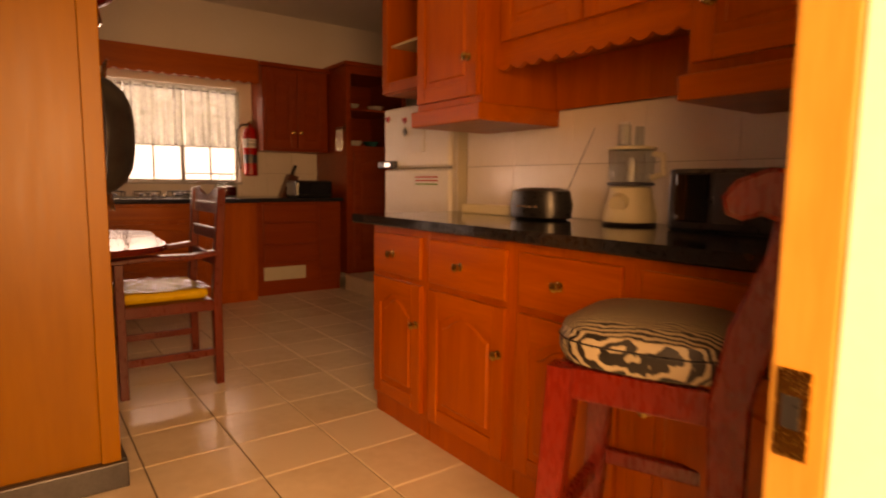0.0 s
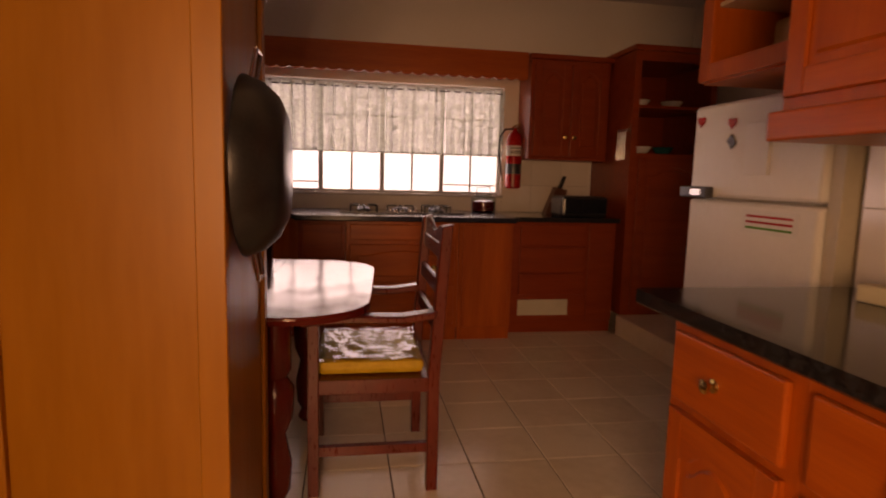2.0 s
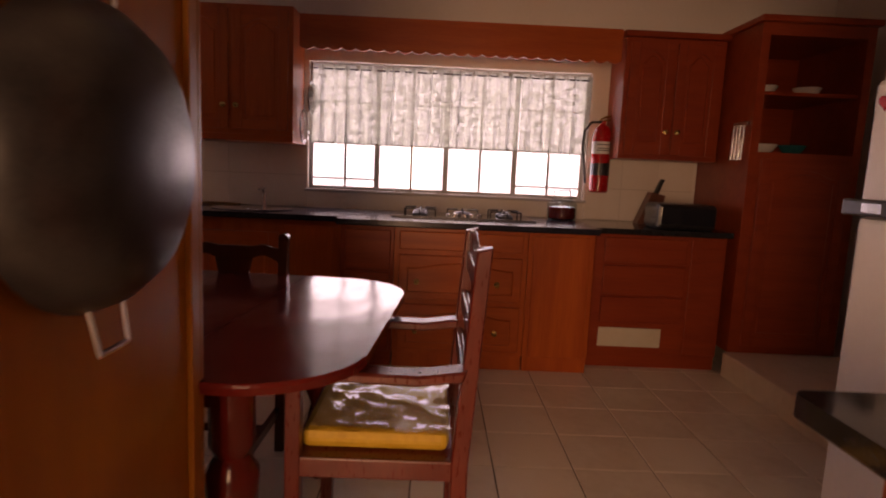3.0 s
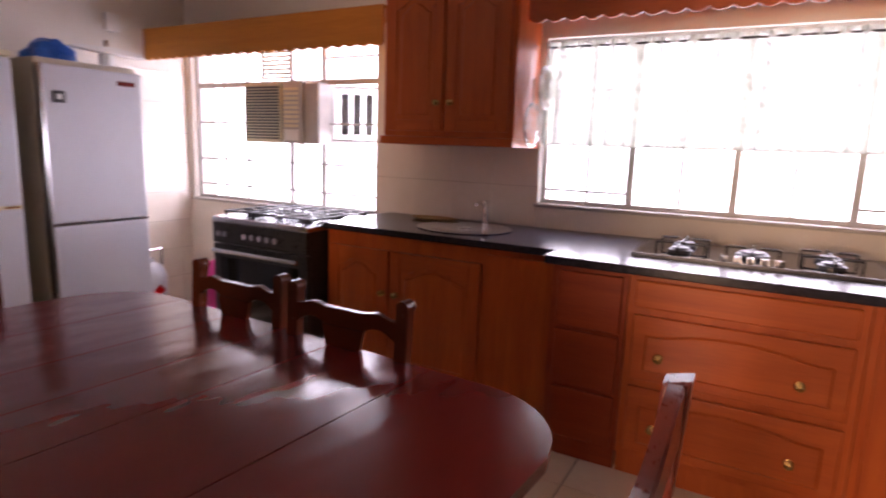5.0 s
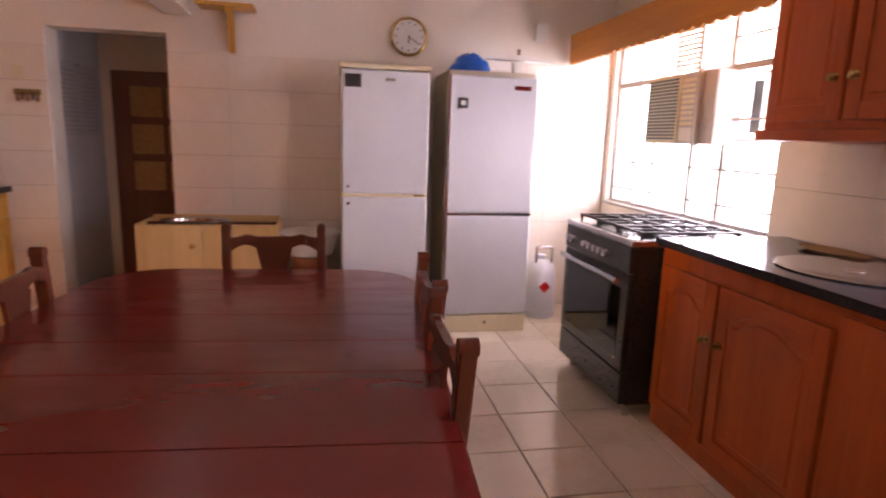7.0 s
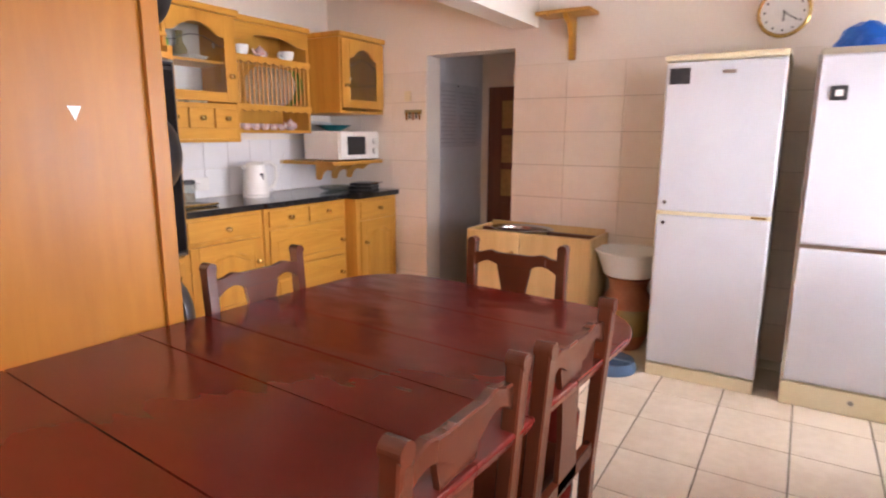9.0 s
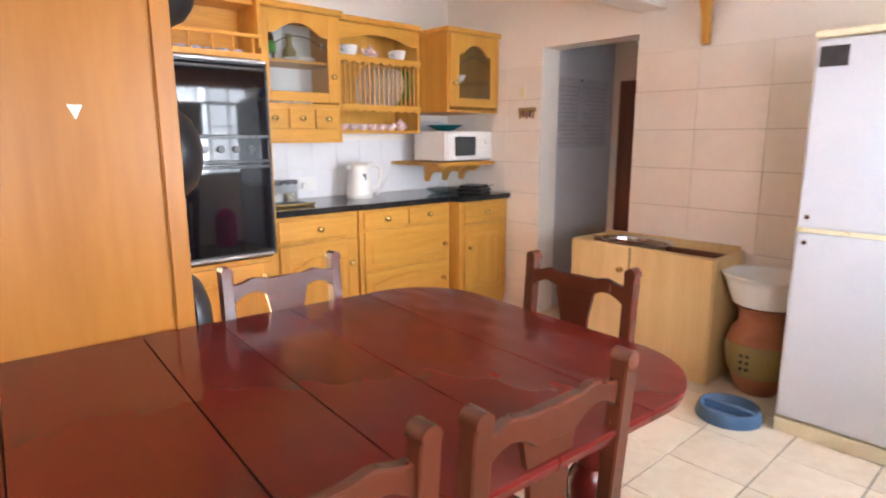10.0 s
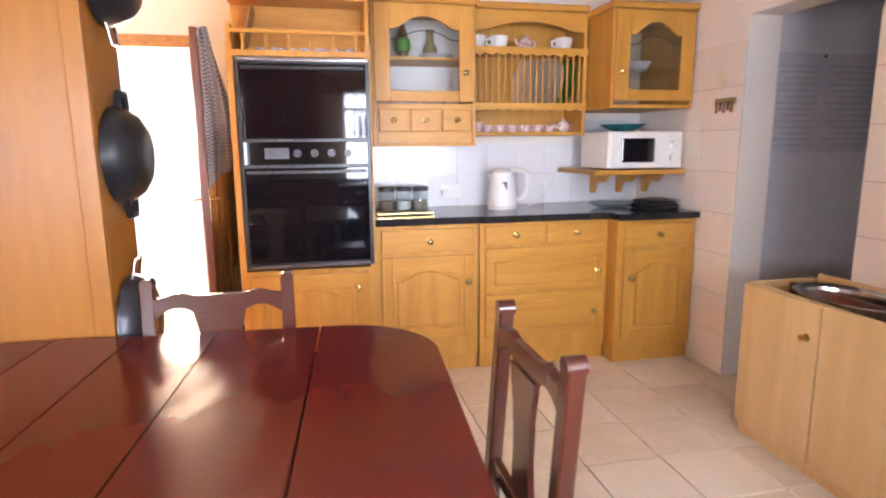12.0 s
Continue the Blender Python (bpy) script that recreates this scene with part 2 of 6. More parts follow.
def striped(name, dark, pale, scale, distortion, rough, axis):
    m = material(name, dark, rough)
    n, k = m.node_tree.nodes, m.node_tree.links
    tc, w, r = n.new("ShaderNodeTexCoord"), n.new("ShaderNodeTexWave"), n.new("ShaderNodeValToRGB")
    w.bands_direction = axis
    w.inputs["Scale"].default_value, w.inputs["Distortion"].default_value, w.inputs["Detail"].default_value = scale, distortion, 2
    w.inputs["Detail Scale"].default_value = 0.8
    r.color_ramp.elements[0].position, r.color_ramp.elements[1].position = 0.45, 0.55
    r.color_ramp.elements[0].color, r.color_ramp.elements[1].color = (*dark, 1), (*pale, 1)
    k.new(tc.outputs["Object"], w.inputs["Vector"])
    k.new(w.outputs["Fac"], r.inputs[0])
    k.new(r.outputs[0], n["Principled BSDF"].inputs["Base Color"])
    return m


M["zebra"] = striped("zebra_print_fabric", (0.012, 0.01, 0.008), (0.42, 0.36, 0.26), 30, 7, 0.5, 'X')
M["towel"] = striped("striped_towel", (0.16, 0.17, 0.25), (0.55, 0.55, 0.62), 30, 0.8, 0.9, 'DIAGONAL')
M["jarfill"] = varied("jar_contents", (0.2, 0.1, 0.05), (0.6, 0.55, 0.45), 30, 0.7)

# ---- mesh helpers ----


def mesh_of(bm, name):
    me = bpy.data.meshes.new(name)
    bm.to_mesh(me)
    bm.free()
    return me


def part(name, bm, mat, parent=None, label="", smooth=False):
    me = mesh_of(bm, name)
    me.materials.append(M[mat])
    if smooth:
        for p in me.polygons:
            p.use_smooth = True
        me.set_sharp_from_angle(angle=radians(40))
    ob = new(name, me)
    if parent:
        ob.parent = parent
    return tagged(ob, label)


def thing(name, m, label, category, group="", kind=""):
    ob = new(name)
    ob.matrix_world = m
    return tagged(ob, label, category, group, kind)


def box(bm, x0, x1, y0, y1, z0, z1, bevel=0.0):
    r = bmesh.ops.create_cube(bm, size=1.0, matrix=Matrix.Translation(((x0 + x1) / 2, (y0 + y1) / 2, (z0 + z1) / 2))
                              @ Matrix.Diagonal((abs(x1 - x0), abs(y1 - y0), abs(z1 - z0), 1)))
    if bevel:
        edges = list({e for v in r["verts"] for e in v.link_edges})
        bmesh.ops.bevel(bm, geom=edges, offset=bevel, segments=2, profile=0.5, affect='EDGES')
    return bm


def block(*a):
    return box(bmesh.new(), *a)


def tube(bm, p, q, r0, r1=None, seg=12):
    p, q = Vector(p), Vector(q)
    m = Matrix.Translation((p + q) / 2) @ (q - p).to_track_quat("Z", "Y").to_matrix().to_4x4()
    bmesh.ops.create_cone(bm, cap_ends=True, segments=seg, radius1=r0, radius2=r0 if r1 is None else r1, depth=(q - p).length, matrix=m)
    return bm


def bent(bm, points, r, seg=8):
    for p, q in zip(points, points[1:]):
        tube(bm, p, q, r, r, seg)
    for p in points[1:-1]:
        bmesh.ops.create_icosphere(bm, subdivisions=1, radius=r, matrix=Matrix.Translation(p))
    return bm


def turned(bm, profile, at=(0, 0, 0), seg=24, m=None):
    """A turned shape from (radius, height) pairs."""
    base = (m or Matrix()) @ Matrix.Translation(at)
    rings = []
    for r, z in profile:
        rings.append([bm.verts.new(base @ Vector((r * math.cos(2 * math.pi * i / seg), r * math.sin(2 * math.pi * i / seg), z))) for i in range(seg)])
    for a, b in zip(rings, rings[1:]):
        for i in range(seg):
            bm.faces.new((a[i], a[(i + 1) % seg], b[(i + 1) % seg], b[i]))
    bm.faces.new(rings[0][::-1])
    bm.faces.new(rings[-1])
    return bm


def outline(bm, pts, depth0, depth1, axis="y", bevel=0.0):
    """Extrude a closed outline of (u, v) between two depths: axis y: u is x and v is z; x: u is y and v is z; z: u is x and v is y."""
    def place(u, v, d):
        return {"y": (u, d, v), "x": (d, u, v), "z": (u, v, d)}[axis]
    a = [bm.verts.new(place(u, v, depth0)) for u, v in pts]
    b = [bm.verts.new(place(u, v, depth1)) for u, v in pts]
    faces = [bm.faces.new(a), bm.faces.new(b)]
    n = len(pts)
    for i in range(n):
        faces.append(bm.faces.new((a[i], a[(i + 1) % n], b[(i + 1) % n], b[i])))
    bmesh.ops.recalc_face_normals(bm, faces=faces)
    if bevel:
        bmesh.ops.bevel(bm, geom=list(faces[0].edges), offset=bevel, segments=1, affect='EDGES')
    return bm


def arch(x0, x1, z, rise, n=14):
    """Points of a cathedral arch from x0 to x1, low at the ends."""
    out = []
    for i in range(n + 1):
        s = i / n
        e = min(1, max(0, (s - 0.12) / 0.76))
        out.append((x0 + (x1 - x0) * s, z + rise * math.sin(math.pi * e) ** 0.8))
    return out


def panel_door(parent, x0, x1, z0, z1, mat, knob=None, rise=0.05, name="door", knob_mat="brass", label="", front=0.0):
    """A raised-panel door: slab, arched frame and fielded centre, proud of the cabinet's face at y = front."""
    d = part(name, block(x0, x1, front - 0.012, front - 0.001, z0, z1), mat, parent, label)
    w = min(0.06, (x1 - x0) * 0.2, (z1 - z0) * 0.25)
    f = front - 0.021
    a, b = x0 + w, x1 - w
    zt = z1 - w - rise
    part("stile", block(x0, a - 0.0006, f, front - 0.0122, z0, z1, 0.004), mat, d)
    part("stile", block(b + 0.0006, x1, f, front - 0.0122, z0, z1, 0.004), mat, d)
    across = mat + "_h" if mat + "_h" in M else mat
    part("rail", block(a, b, f, front - 0.0122, z0, z0 + w, 0.003), across, d)
    part("rail", outline(bmesh.new(), arch(a, b, zt, rise) + [(b, z1), (a, z1)], f, front - 0.0122), across, d)
    g = 0.018
    field = outline(bmesh.new(), [(a + g, z0 + w + g), (b - g, z0 + w + g)] + arch(a + g, b - g, zt - g, rise)[::-1], front - 0.019, front - 0.0125, bevel=0.012)
    part("raised_panel", field, mat, d)
    for kx, kz in knob or []:
        knob_on(d, kx, f, kz, knob_mat)
    return d


def knob_on(parent, x, y, z, mat="brass"):
    bm = bmesh.new()
    m = Matrix.Translation((x, y, z)) @ Matrix.Rotation(radians(90), 4, 'X')
    turned(bm, [(0.017, 0), (0.016, 0.003), (0.007, 0.006), (0.007, 0.014), (0.015, 0.02), (0.016, 0.026), (0.009, 0.031)], seg=14, m=m)
    return part("knob", bm, mat, parent, "round brass knob", smooth=True)


def drawer_front(parent, x0, x1, z0, z1, mat, knobs=(), front=0.0, fielded=False):
    bm = block(x0, x1, front - 0.02, front - 0.001, z0, z1, 0.006)
    if fielded:
        outline(bm, [(x0 + 0.05, z0 + 0.04), (x1 - 0.05, z0 + 0.04)] + arch(x0 + 0.05, x1 - 0.05, z1 - 0.075, 0.035)[::-1], front - 0.028, front - 0.019, bevel=0.01)
    d = part("drawer", bm, mat, parent)
    for kx, kz in knobs:
        knob_on(d, kx, front - (0.028 if fielded else 0.02), kz)
    return d


def shell(u, w, d, z0, z1, mat, t=0.018):
    """An open-fronted carcass of separate boards."""
    part("side", block(0, t, 0, d, z0, z1), mat, u)
    part("side", block(w - t, w, 0, d, z0, z1), mat, u)
    part("bottom", block(t, w - t, 0, d, z0, z0 + t), mat, u)
    part("top", block(t, w - t, 0, d, z1 - t, z1), mat, u)
    part("back", block(t, w - t, d - 0.01, d, z0 + t, z1 - t), mat, u)


def scallop(x0, x1, z_low, z_top, count, depth):
    """A fretted board outline with a scalloped lower edge."""
    pts = [(x0, z_top), (x1, z_top)]
    n = count * 6
    low = []
    for i in range(n + 1):
        low.append((x0 + (x1 - x0) * i / n, z_low + depth * (1 - abs(math.sin(math.pi * count * i / n)))))
    return pts + low[::-1]

# ---- structure ----
UPRIGHT = Matrix()


def structure(name, bm, mat, label):
    return tagged(part(name, bm, mat), label, name.split("_")[0], kind="structure")


def wall_with_openings(bm, axis, a0, a1, b0, b1, z0, z1, holes):
    """A wall along x or y between a0 and a1, b0 to b1 thick, with through openings (u0, u1, z0, z1) in order."""
    def put(u0, u1, w0, w1):
        if u1 - u0 > 1e-4 and w1 - w0 > 1e-4:
            box(bm, u0, u1, b0, b1, w0, w1) if axis == "x" else box(bm, b0, b1, u0, u1, w0, w1)
    u = a0
    for h0, h1, w0, w1 in holes:
        put(u, h0, z0, z1)
        put(h0, h1, z0, w0)
        put(h0, h1, w1, z1)
        u = h1
    put(u, a1, z0, z1)
    return bm


TOP = 2.7
wall_west = structure("wall_west", wall_with_openings(bmesh.new(), "y", 1.86, 7.24, -2.76, -2.568, -0.1, TOP, [(3.06, 3.80, -0.1, 1.94)]), "plaster", "cream plastered wall with tiles below and a doorway")
wall_north = structure("wall_north", wall_with_openings(bmesh.new(), "x", -2.568, 4.1, 7.02, 7.24, -0.1, TOP, [(-2.5, -0.72, 0.86, 2.06), (0.41, 2.41, 1.03, 1.93)]), "plaster", "cream plastered wall with two wide steel windows")
wall_south = structure("wall_south", wall_with_openings(bmesh.new(), "x", -2.568, 0.05, 1.86, 2.052, -0.1, TOP, []), "plaster", "white plastered wall behind the pine dresser")
bm = wall_with_openings(bmesh.new(), "x", -0.15, 4.1, 1.2, 1.385, -0.1, TOP, [(0.43, 1.24, -0.1, 1.95)])
wall_with_openings(bm, "x", -0.15, 4.1, 1.385, 1.43, -0.1, TOP, [(0.38, 1.29, -0.1, 2.0)])
wall_door = structure("wall_door", bm, "plaster", "cream plastered wall with the open outside door")
structure("wall_return", block(-0.15, 0.05, 1.43, 1.86, -0.1, TOP), "plaster", "short cream plastered return wall")
wall_east = structure("wall_east", block(2.558, 2.75, 1.43, 3.6, -0.1, TOP), "plaster", "cream plastered wall behind the long counter")
structure("wall_alcove", block(2.75, 4.1, 3.5, 3.6, -0.1, TOP), "plaster", "cream plastered wall of the fridge alcove")
structure("wall_far_east", block(4.1, 4.3, 1.2, 7.24, -0.1, TOP), "plaster", "plain cream plastered end wall")
structure("ceiling", block(-2.76, 4.3, 1.2, 7.24, TOP, TOP + 0.12), "ceiling", "white painted ceiling")
structure("beam", block(-2.566, 2.556, 3.80, 3.97, 2.06, TOP - 0.002), "plaster", "cream plastered ceiling beam over the table")
floor = structure("floor", block(-2.567, 4.098, 1.432, 7.018, -0.12, -0.006), "grout", "cream ceramic tiled kitchen floor with dark grout")
structure("ground", block(-60, 60, -60, 60, -0.3, -0.14), "ground", "pale paved ground outside")
structure("threshold", block(0.3, 1.35, 0.9, 1.432, -0.14, -0.012), "grout", "worn concrete door threshold")
# glowing sheet added beyond the windows: whitens the panes and lights the room
structure("backdrop", block(-16, 12, 10.0, 10.1, -0.13, 6.0), "daylight_glow", "plain glowing sheet standing in for daylight outside the windows")
# corridor beyond the west doorway
structure("corridor_floor", block(-5.2, -2.567, 2.9, 5.0, -0.12, -0.003), "tile", "pale corridor floor")
structure("corridor_wall_south", block(-5.2, -2.762, 2.86, 3.05, -0.1, TOP), "greywall", "grey painted corridor wall")
structure("corridor_wall_north", block(-5.2, -2.762, 4.6, 4.75, -0.1, TOP), "greywall", "grey painted corridor wall")
structure("corridor_wall_end", block(-3.7, -3.5, 3.05, 4.6, -0.1, TOP), "plaster", "cream corridor end wall")
structure("corridor_ceiling", block(-5.2, -2.762, 2.86, 4.75, 2.5, 2.62), "ceiling", "white corridor ceiling")

# corridor door of dark wood with panes
cd = thing("door_1", pose(-3.455, 3.14, 0, 0, 0, 90), "dark wooden corridor door with small panes, standing open", "door", kind="structure")
part("leaf", block(0, 0.8, 0, 0.04, 0.0, 1.76, 0.004), "darkwood", cd)
for i in range(4):
    for j in range(2):
        part("pane", block(0.14 + j * 0.28, 0.38 + j * 0.28, -0.006, 0.0, 0.5 + i * 0.3, 0.74 + i * 0.3, 0.003), "bamboo" if i else "darkwood", cd)
notice = thing("notice", pose(-3.05, 3.052, 1.5), "large faded grey notice sheet pinned on the corridor wall", "notice")
part("sheet", block(-0.37, 0.37, 0.002, 0.004, -0.26, 0.26), "notice", notice)
for i in range(14):
    for x0, x1 in ((-0.33, -0.03), (0.03, 0.32)):
        part("text_line", block(x0, x1 - 0.04 * (i % 3), 0.004, 0.005, 0.19 - 0.032 * i, 0.2 - 0.032 * i), "notice_print", notice)
part("pin", tube(bmesh.new(), (0, 0.003, 0.245), (0, 0.012, 0.245), 0.008), "darkgrey", notice)

# pillar cupboard, clad in veneer
pil = thing("pillar_cupboard", UPRIGHT, "tall honey-coloured veneered pillar cupboard hung with pans", "cupboard")
bm = block(0.25, 0.855, 3.66, 3.94, 0.09, 2.055)
box(bm, 0.43, 0.855, 3.37, 3.66, 0.09, 2.055)
part("body", bm, "panel", pil)
for x0, x1, y0, y1 in ((0.81, 0.868, 3.352, 3.37), (0.418, 0.45, 3.352, 3.37), (0.236, 0.29, 3.94, 3.956), (0.83, 0.868, 3.94, 3.956), (0.855, 0.868, 3.37, 3.40), (0.855, 0.868, 3.90, 3.94), (0.236, 0.25, 3.66, 3.94)):
    part("trim", block(x0, x1, y0, y1, 0.09, 2.055, 0.003), "panel", pil)
bm = block(0.405, 0.888, 3.335, 3.37, 0.0, 0.09, 0.004)
box(bm, 0.856, 0.888, 3.37, 3.97, 0.0, 0.09, 0.004)
box(bm, 0.22, 0.856, 3.94, 3.97, 0.0, 0.09, 0.004)
box(bm, 0.22, 0.25, 3.63, 3.94, 0.0, 0.09, 0.004)
part("skirting", bm, "darkgrey", pil, "dark grey skirting")
bm = bmesh.new()
outline(bm, [(-0.018, 0.018), (0.018, 0.018), (0, -0.02)], 3.941, 3.943)
bm.transform(Matrix.Translation((0.495, 0, 1.393)))
part("sticker", bm, "white", pil, "small white triangular sticker")

# windows


def steel_window(name, x0, x1, z0, z1, bars_v, thick_v, bars_h, label):
    w = thing(name, UPRIGHT, label, "window", kind="structure")
    y0, y1 = 7.06, 7.09
    bm = block(x0, x1, y0, y1, z0, z0 + 0.03)
    box(bm, x0, x1, y0, y1, z1 - 0.03, z1)
    box(bm, x0, x0 + 0.03, y0, y1, z0 + 0.03, z1 - 0.03)
    box(bm, x1 - 0.03, x1, y0, y1, z0 + 0.03, z1 - 0.03)
    part("window_frame", bm, "paint_frame", w)
    for x in bars_v:
        part("glazing_bar", block(x - 0.009, x + 0.009, y0 + 0.006, y1 - 0.006, z0 + 0.03, z1 - 0.03), "paint_frame", w)
    for x in thick_v:
        part("mullion", block(x - 0.019, x + 0.019, y0 + 0.003, y1 - 0.003, z0 + 0.03, z1 - 0.03), "paint_frame", w)
    for z, a, b, t in bars_h:
        part("transom", block(a, b, y0 + 0.008, y1 - 0.008, z - t, z + t), "paint_frame", w)
    xs = [x0 + 0.03] + sorted(list(bars_v) + list(thick_v)) + [x1 - 0.03]
    for a, b in zip(xs, xs[1:]):
        p = part("pane", block(a + 0.006, b - 0.006, 7.073, 7.077, z0 + 0.03, z1 - 0.03), "glass", w)
        p.visible_shadow = False
    part("window_sill", block(x0 - 0.02, x1 + 0.02, 7.005, 7.06, z0 - 0.015, z0 + 0.006, 0.004), "paint_frame", w)
    return w


steel_window("window_1", -2.5, -0.72, 0.86, 2.06, (-2.2, -1.95), (-1.2, -1.5),
             [(1.74, -2.47, -0.75, 0.018), (1.46, -2.47, -1.9, 0.006), (1.18, -2.47, -0.75, 0.006), (0.98, -2.47, -0.75, 0.006), (1.46, -1.18, -0.75, 0.006), (1.9, -1.18, -0.75, 0.006)],
             "cream steel window with an air conditioner set in it")
steel_window("window_2", 0.41, 2.41, 1.03, 1.93, (0.67, 1.15, 1.65, 2.15), (0.90, 1.40, 1.90),
             [(1.37, 0.44, 2.38, 0.008), (1.115, 0.44, 0.88, 0.006), (1.115, 1.92, 2.38, 0.006), (1.66, 0.44, 2.38, 0.005)],
             "wide cream steel window behind a lace cafe curtain")

# air conditioner
ac = thing("air_conditioner", pose(-1.83, 6.93, 1.32), "beige window air conditioner with slatted grille", "air conditioner")
part("case", block(0, 0.68, 0.02, 0.42, 0, 0.41, 0.01), "paint_frame", ac)
part("front_frame", block(0, 0.36, 0, 0.02, 0, 0.41, 0.006), "cream_plastic", ac)
for i in range(18):
    part("slat", block(0.02, 0.34, -0.006, 0.0, 0.025 + i * 0.0205, 0.037 + i * 0.0205), "darkgrey", ac)
for i in range(9):
    part("louvre", block(0.38, 0.52, 0.006, 0.02, 0.11 + i * 0.031, 0.128 + i * 0.031), "cream_plastic", ac)
part("control_box", block(0.38, 0.52, 0.004, 0.02, 0.02, 0.095, 0.003), "white_plastic", ac)

case = part("side_frame", block(0.53, 0.565, -0.01, 0.02, -0.01, 0.42, 0.004), "paint_frame", ac)
cas = thing("casement", pose(-1.16, 7.10, 1.34, 0, 0, 25), "open steel casement with a grey slatted shade", "casement")
part("frame", outline(bmesh.new(), [(0, 0), (0.34, 0), (0.34, 0.38), (0, 0.38), (0, 0.02), (0.02, 0.02), (0.02, 0.36), (0.32, 0.36), (0.32, 0.02), (0.001, 0.019)], 0, 0.02), "paint_frame", cas)
for i in range(3):
    part("shade_slat", block(0.06 + i * 0.085, 0.115 + i * 0.085, 0.03, 0.04, 0.05, 0.33), "darkgrey", cas)

# pelmets and curtain


def pelmet(x0, x1, y, z0, z1, label, mat="cherry_h"):
    p = thing("pelmet", UPRIGHT, label, "pelmet")
    part("front_board", outline(bmesh.new(), scallop(x0, x1, z0, z1, int((x1 - x0) / 0.09), 0.018), y, y + 0.02), mat, p)
    part("top_board", block(x0, x1, y + 0.02, 7.018, z1 - 0.02, z1), mat, p)


pelmet(-2.555, -0.43, 6.66, 1.88, 2.10, "honey-coloured pine pelmet board with scalloped lower edge over the window", "pelmetwood")
pelmet(0.41, 2.52, 6.72, 1.95, 2.17, "dark wooden pelmet board with fretted edge over the lace curtain")
rod = thing("curtain_rod", UPRIGHT, "thin metal curtain rod across the window", "curtain rod")
part("rod", tube(bmesh.new(), (0.42, 6.985, 1.875), (2.40, 6.985, 1.875), 0.006), "darkgrey", rod)
cur = thing("curtain", UPRIGHT, "cream patterned lace cafe curtain hanging from a rod", "curtain")


def lace_panel(x0, x1, seed):
    rng = random.Random(seed)
    bm = bmesh.new()
    n, m = 160, 12
    phase = [rng.uniform(0, 6.3) for _ in range(3)]
    gathers = [rng.uniform(0.1, 0.45), rng.uniform(0.55, 0.9)]
    grid = []
    for i in range(n + 1):
        u = i / n
        col = []
        for j in range(m + 1):
            v = j / m
            wave = math.sin(u * 34 + phase[0]) * 0.028 + math.sin(u * 71 + phase[1]) * 0.007 + math.sin(u * 15 + phase[2]) * 0.012
            wave -= sum(0.07 * math.exp(-((u - g) / 0.014) ** 2) for g in gathers)
            hem = 0.014 * abs(math.sin(u * 25 + phase[1]))
            x = x0 + (x1 - x0) * u + 0.010 * math.sin(u * 34 + phase[2]) * v
            col.append(bm.verts.new((x, 6.985 + wave * (0.45 + 0.55 * v), 1.90 - (0.545 - hem) * v)))
        grid.append(col)
    for i in range(n):
        for j in range(m):
            bm.faces.new((grid[i][j], grid[i + 1][j], grid[i + 1][j + 1], grid[i][j + 1]))
    part("lace_panel", bm, "lace", cur, smooth=True)


for i in range(4):
    lace_panel(0.42 + i * 0.497, 0.42 + (i + 1) * 0.497 - 0.004, i)

# outside door: frame and open leaf
df = thing("door_2", UPRIGHT, "varnished yellow timber outside door, standing open", "door", kind="structure")
for x0, x1 in ((0.38, 0.43), (1.24, 1.29)):
    bm = block(x0, x1, 1.387, 1.445, -0.01, 1.96, 0.004)
    part("jamb", bm, "jambwood", df)
part("head", block(0.43, 1.24, 1.387, 1.445, 1.95, 2.0, 0.004), "jambwood", df)
for x0, x1 in ((0.33, 0.385), (1.285, 1.34)):
    part("architrave", block(x0, x1, 1.4455, 1.46, 0, 2.03, 0.006), "jambwood", df)
part("architrave", block(0.385, 1.285, 1.4455, 1.46, 1.985, 2.03, 0.006), "jambwood", df)
strike = part("strike_plate", block(1.2375, 1.2405, 1.405, 1.436, 0.775, 0.865), "brass", df, "dull brass lock strike plate")
part("latch_hole", block(1.2365, 1.2378, 1.413, 1.43, 0.805, 0.838), "black", strike)

leaf = thing("door_3", pose(0.42, 1.465, 0, 0, 0, 100.5), "brown wooden glazed door leaf, open, with a towel over it", "door", kind="structure")
bm = block(0, 0.10, 0, 0.04, 0.02, 1.94, 0.004)
box(bm, 0.73, 0.83, 0, 0.04, 0.02, 1.94, 0.004)
for z0, z1 in ((0.02, 0.28), (0.78, 0.88), (1.28, 1.33), (1.56, 1.61), (1.84, 1.94)):
    box(bm, 0.10, 0.73, 0.002, 0.038, z0, z1, 0.003)
box(bm, 0.10, 0.73, 0.012, 0.028, 0.28, 0.78)
part("leaf_frame", bm, "darkwood", leaf)
for z0, z1 in ((0.88, 1.28), (1.33, 1.56), (1.61, 1.84)):
    part("pane", block(0.10, 0.73, 0.018, 0.022, z0, z1), "glass", leaf).visible_shadow = False
bm = block(0.755, 0.795, -0.004, 0.0, 0.86, 1.06, 0.001)
box(bm, 0.755, 0.795, 0.04, 0.044, 0.86, 1.06, 0.001)
tube(bm, (0.775, -0.05, 1.0), (0.775, 0.09, 1.0), 0.008)
tube(bm, (0.775, -0.05, 1.0), (0.66, -0.05, 1.0), 0.008)
tube(bm, (0.775, 0.09, 1.0), (0.66, 0.09, 1.0), 0.008)
part("door_handle", bm, "brass", leaf, "brass lever handle and plate")
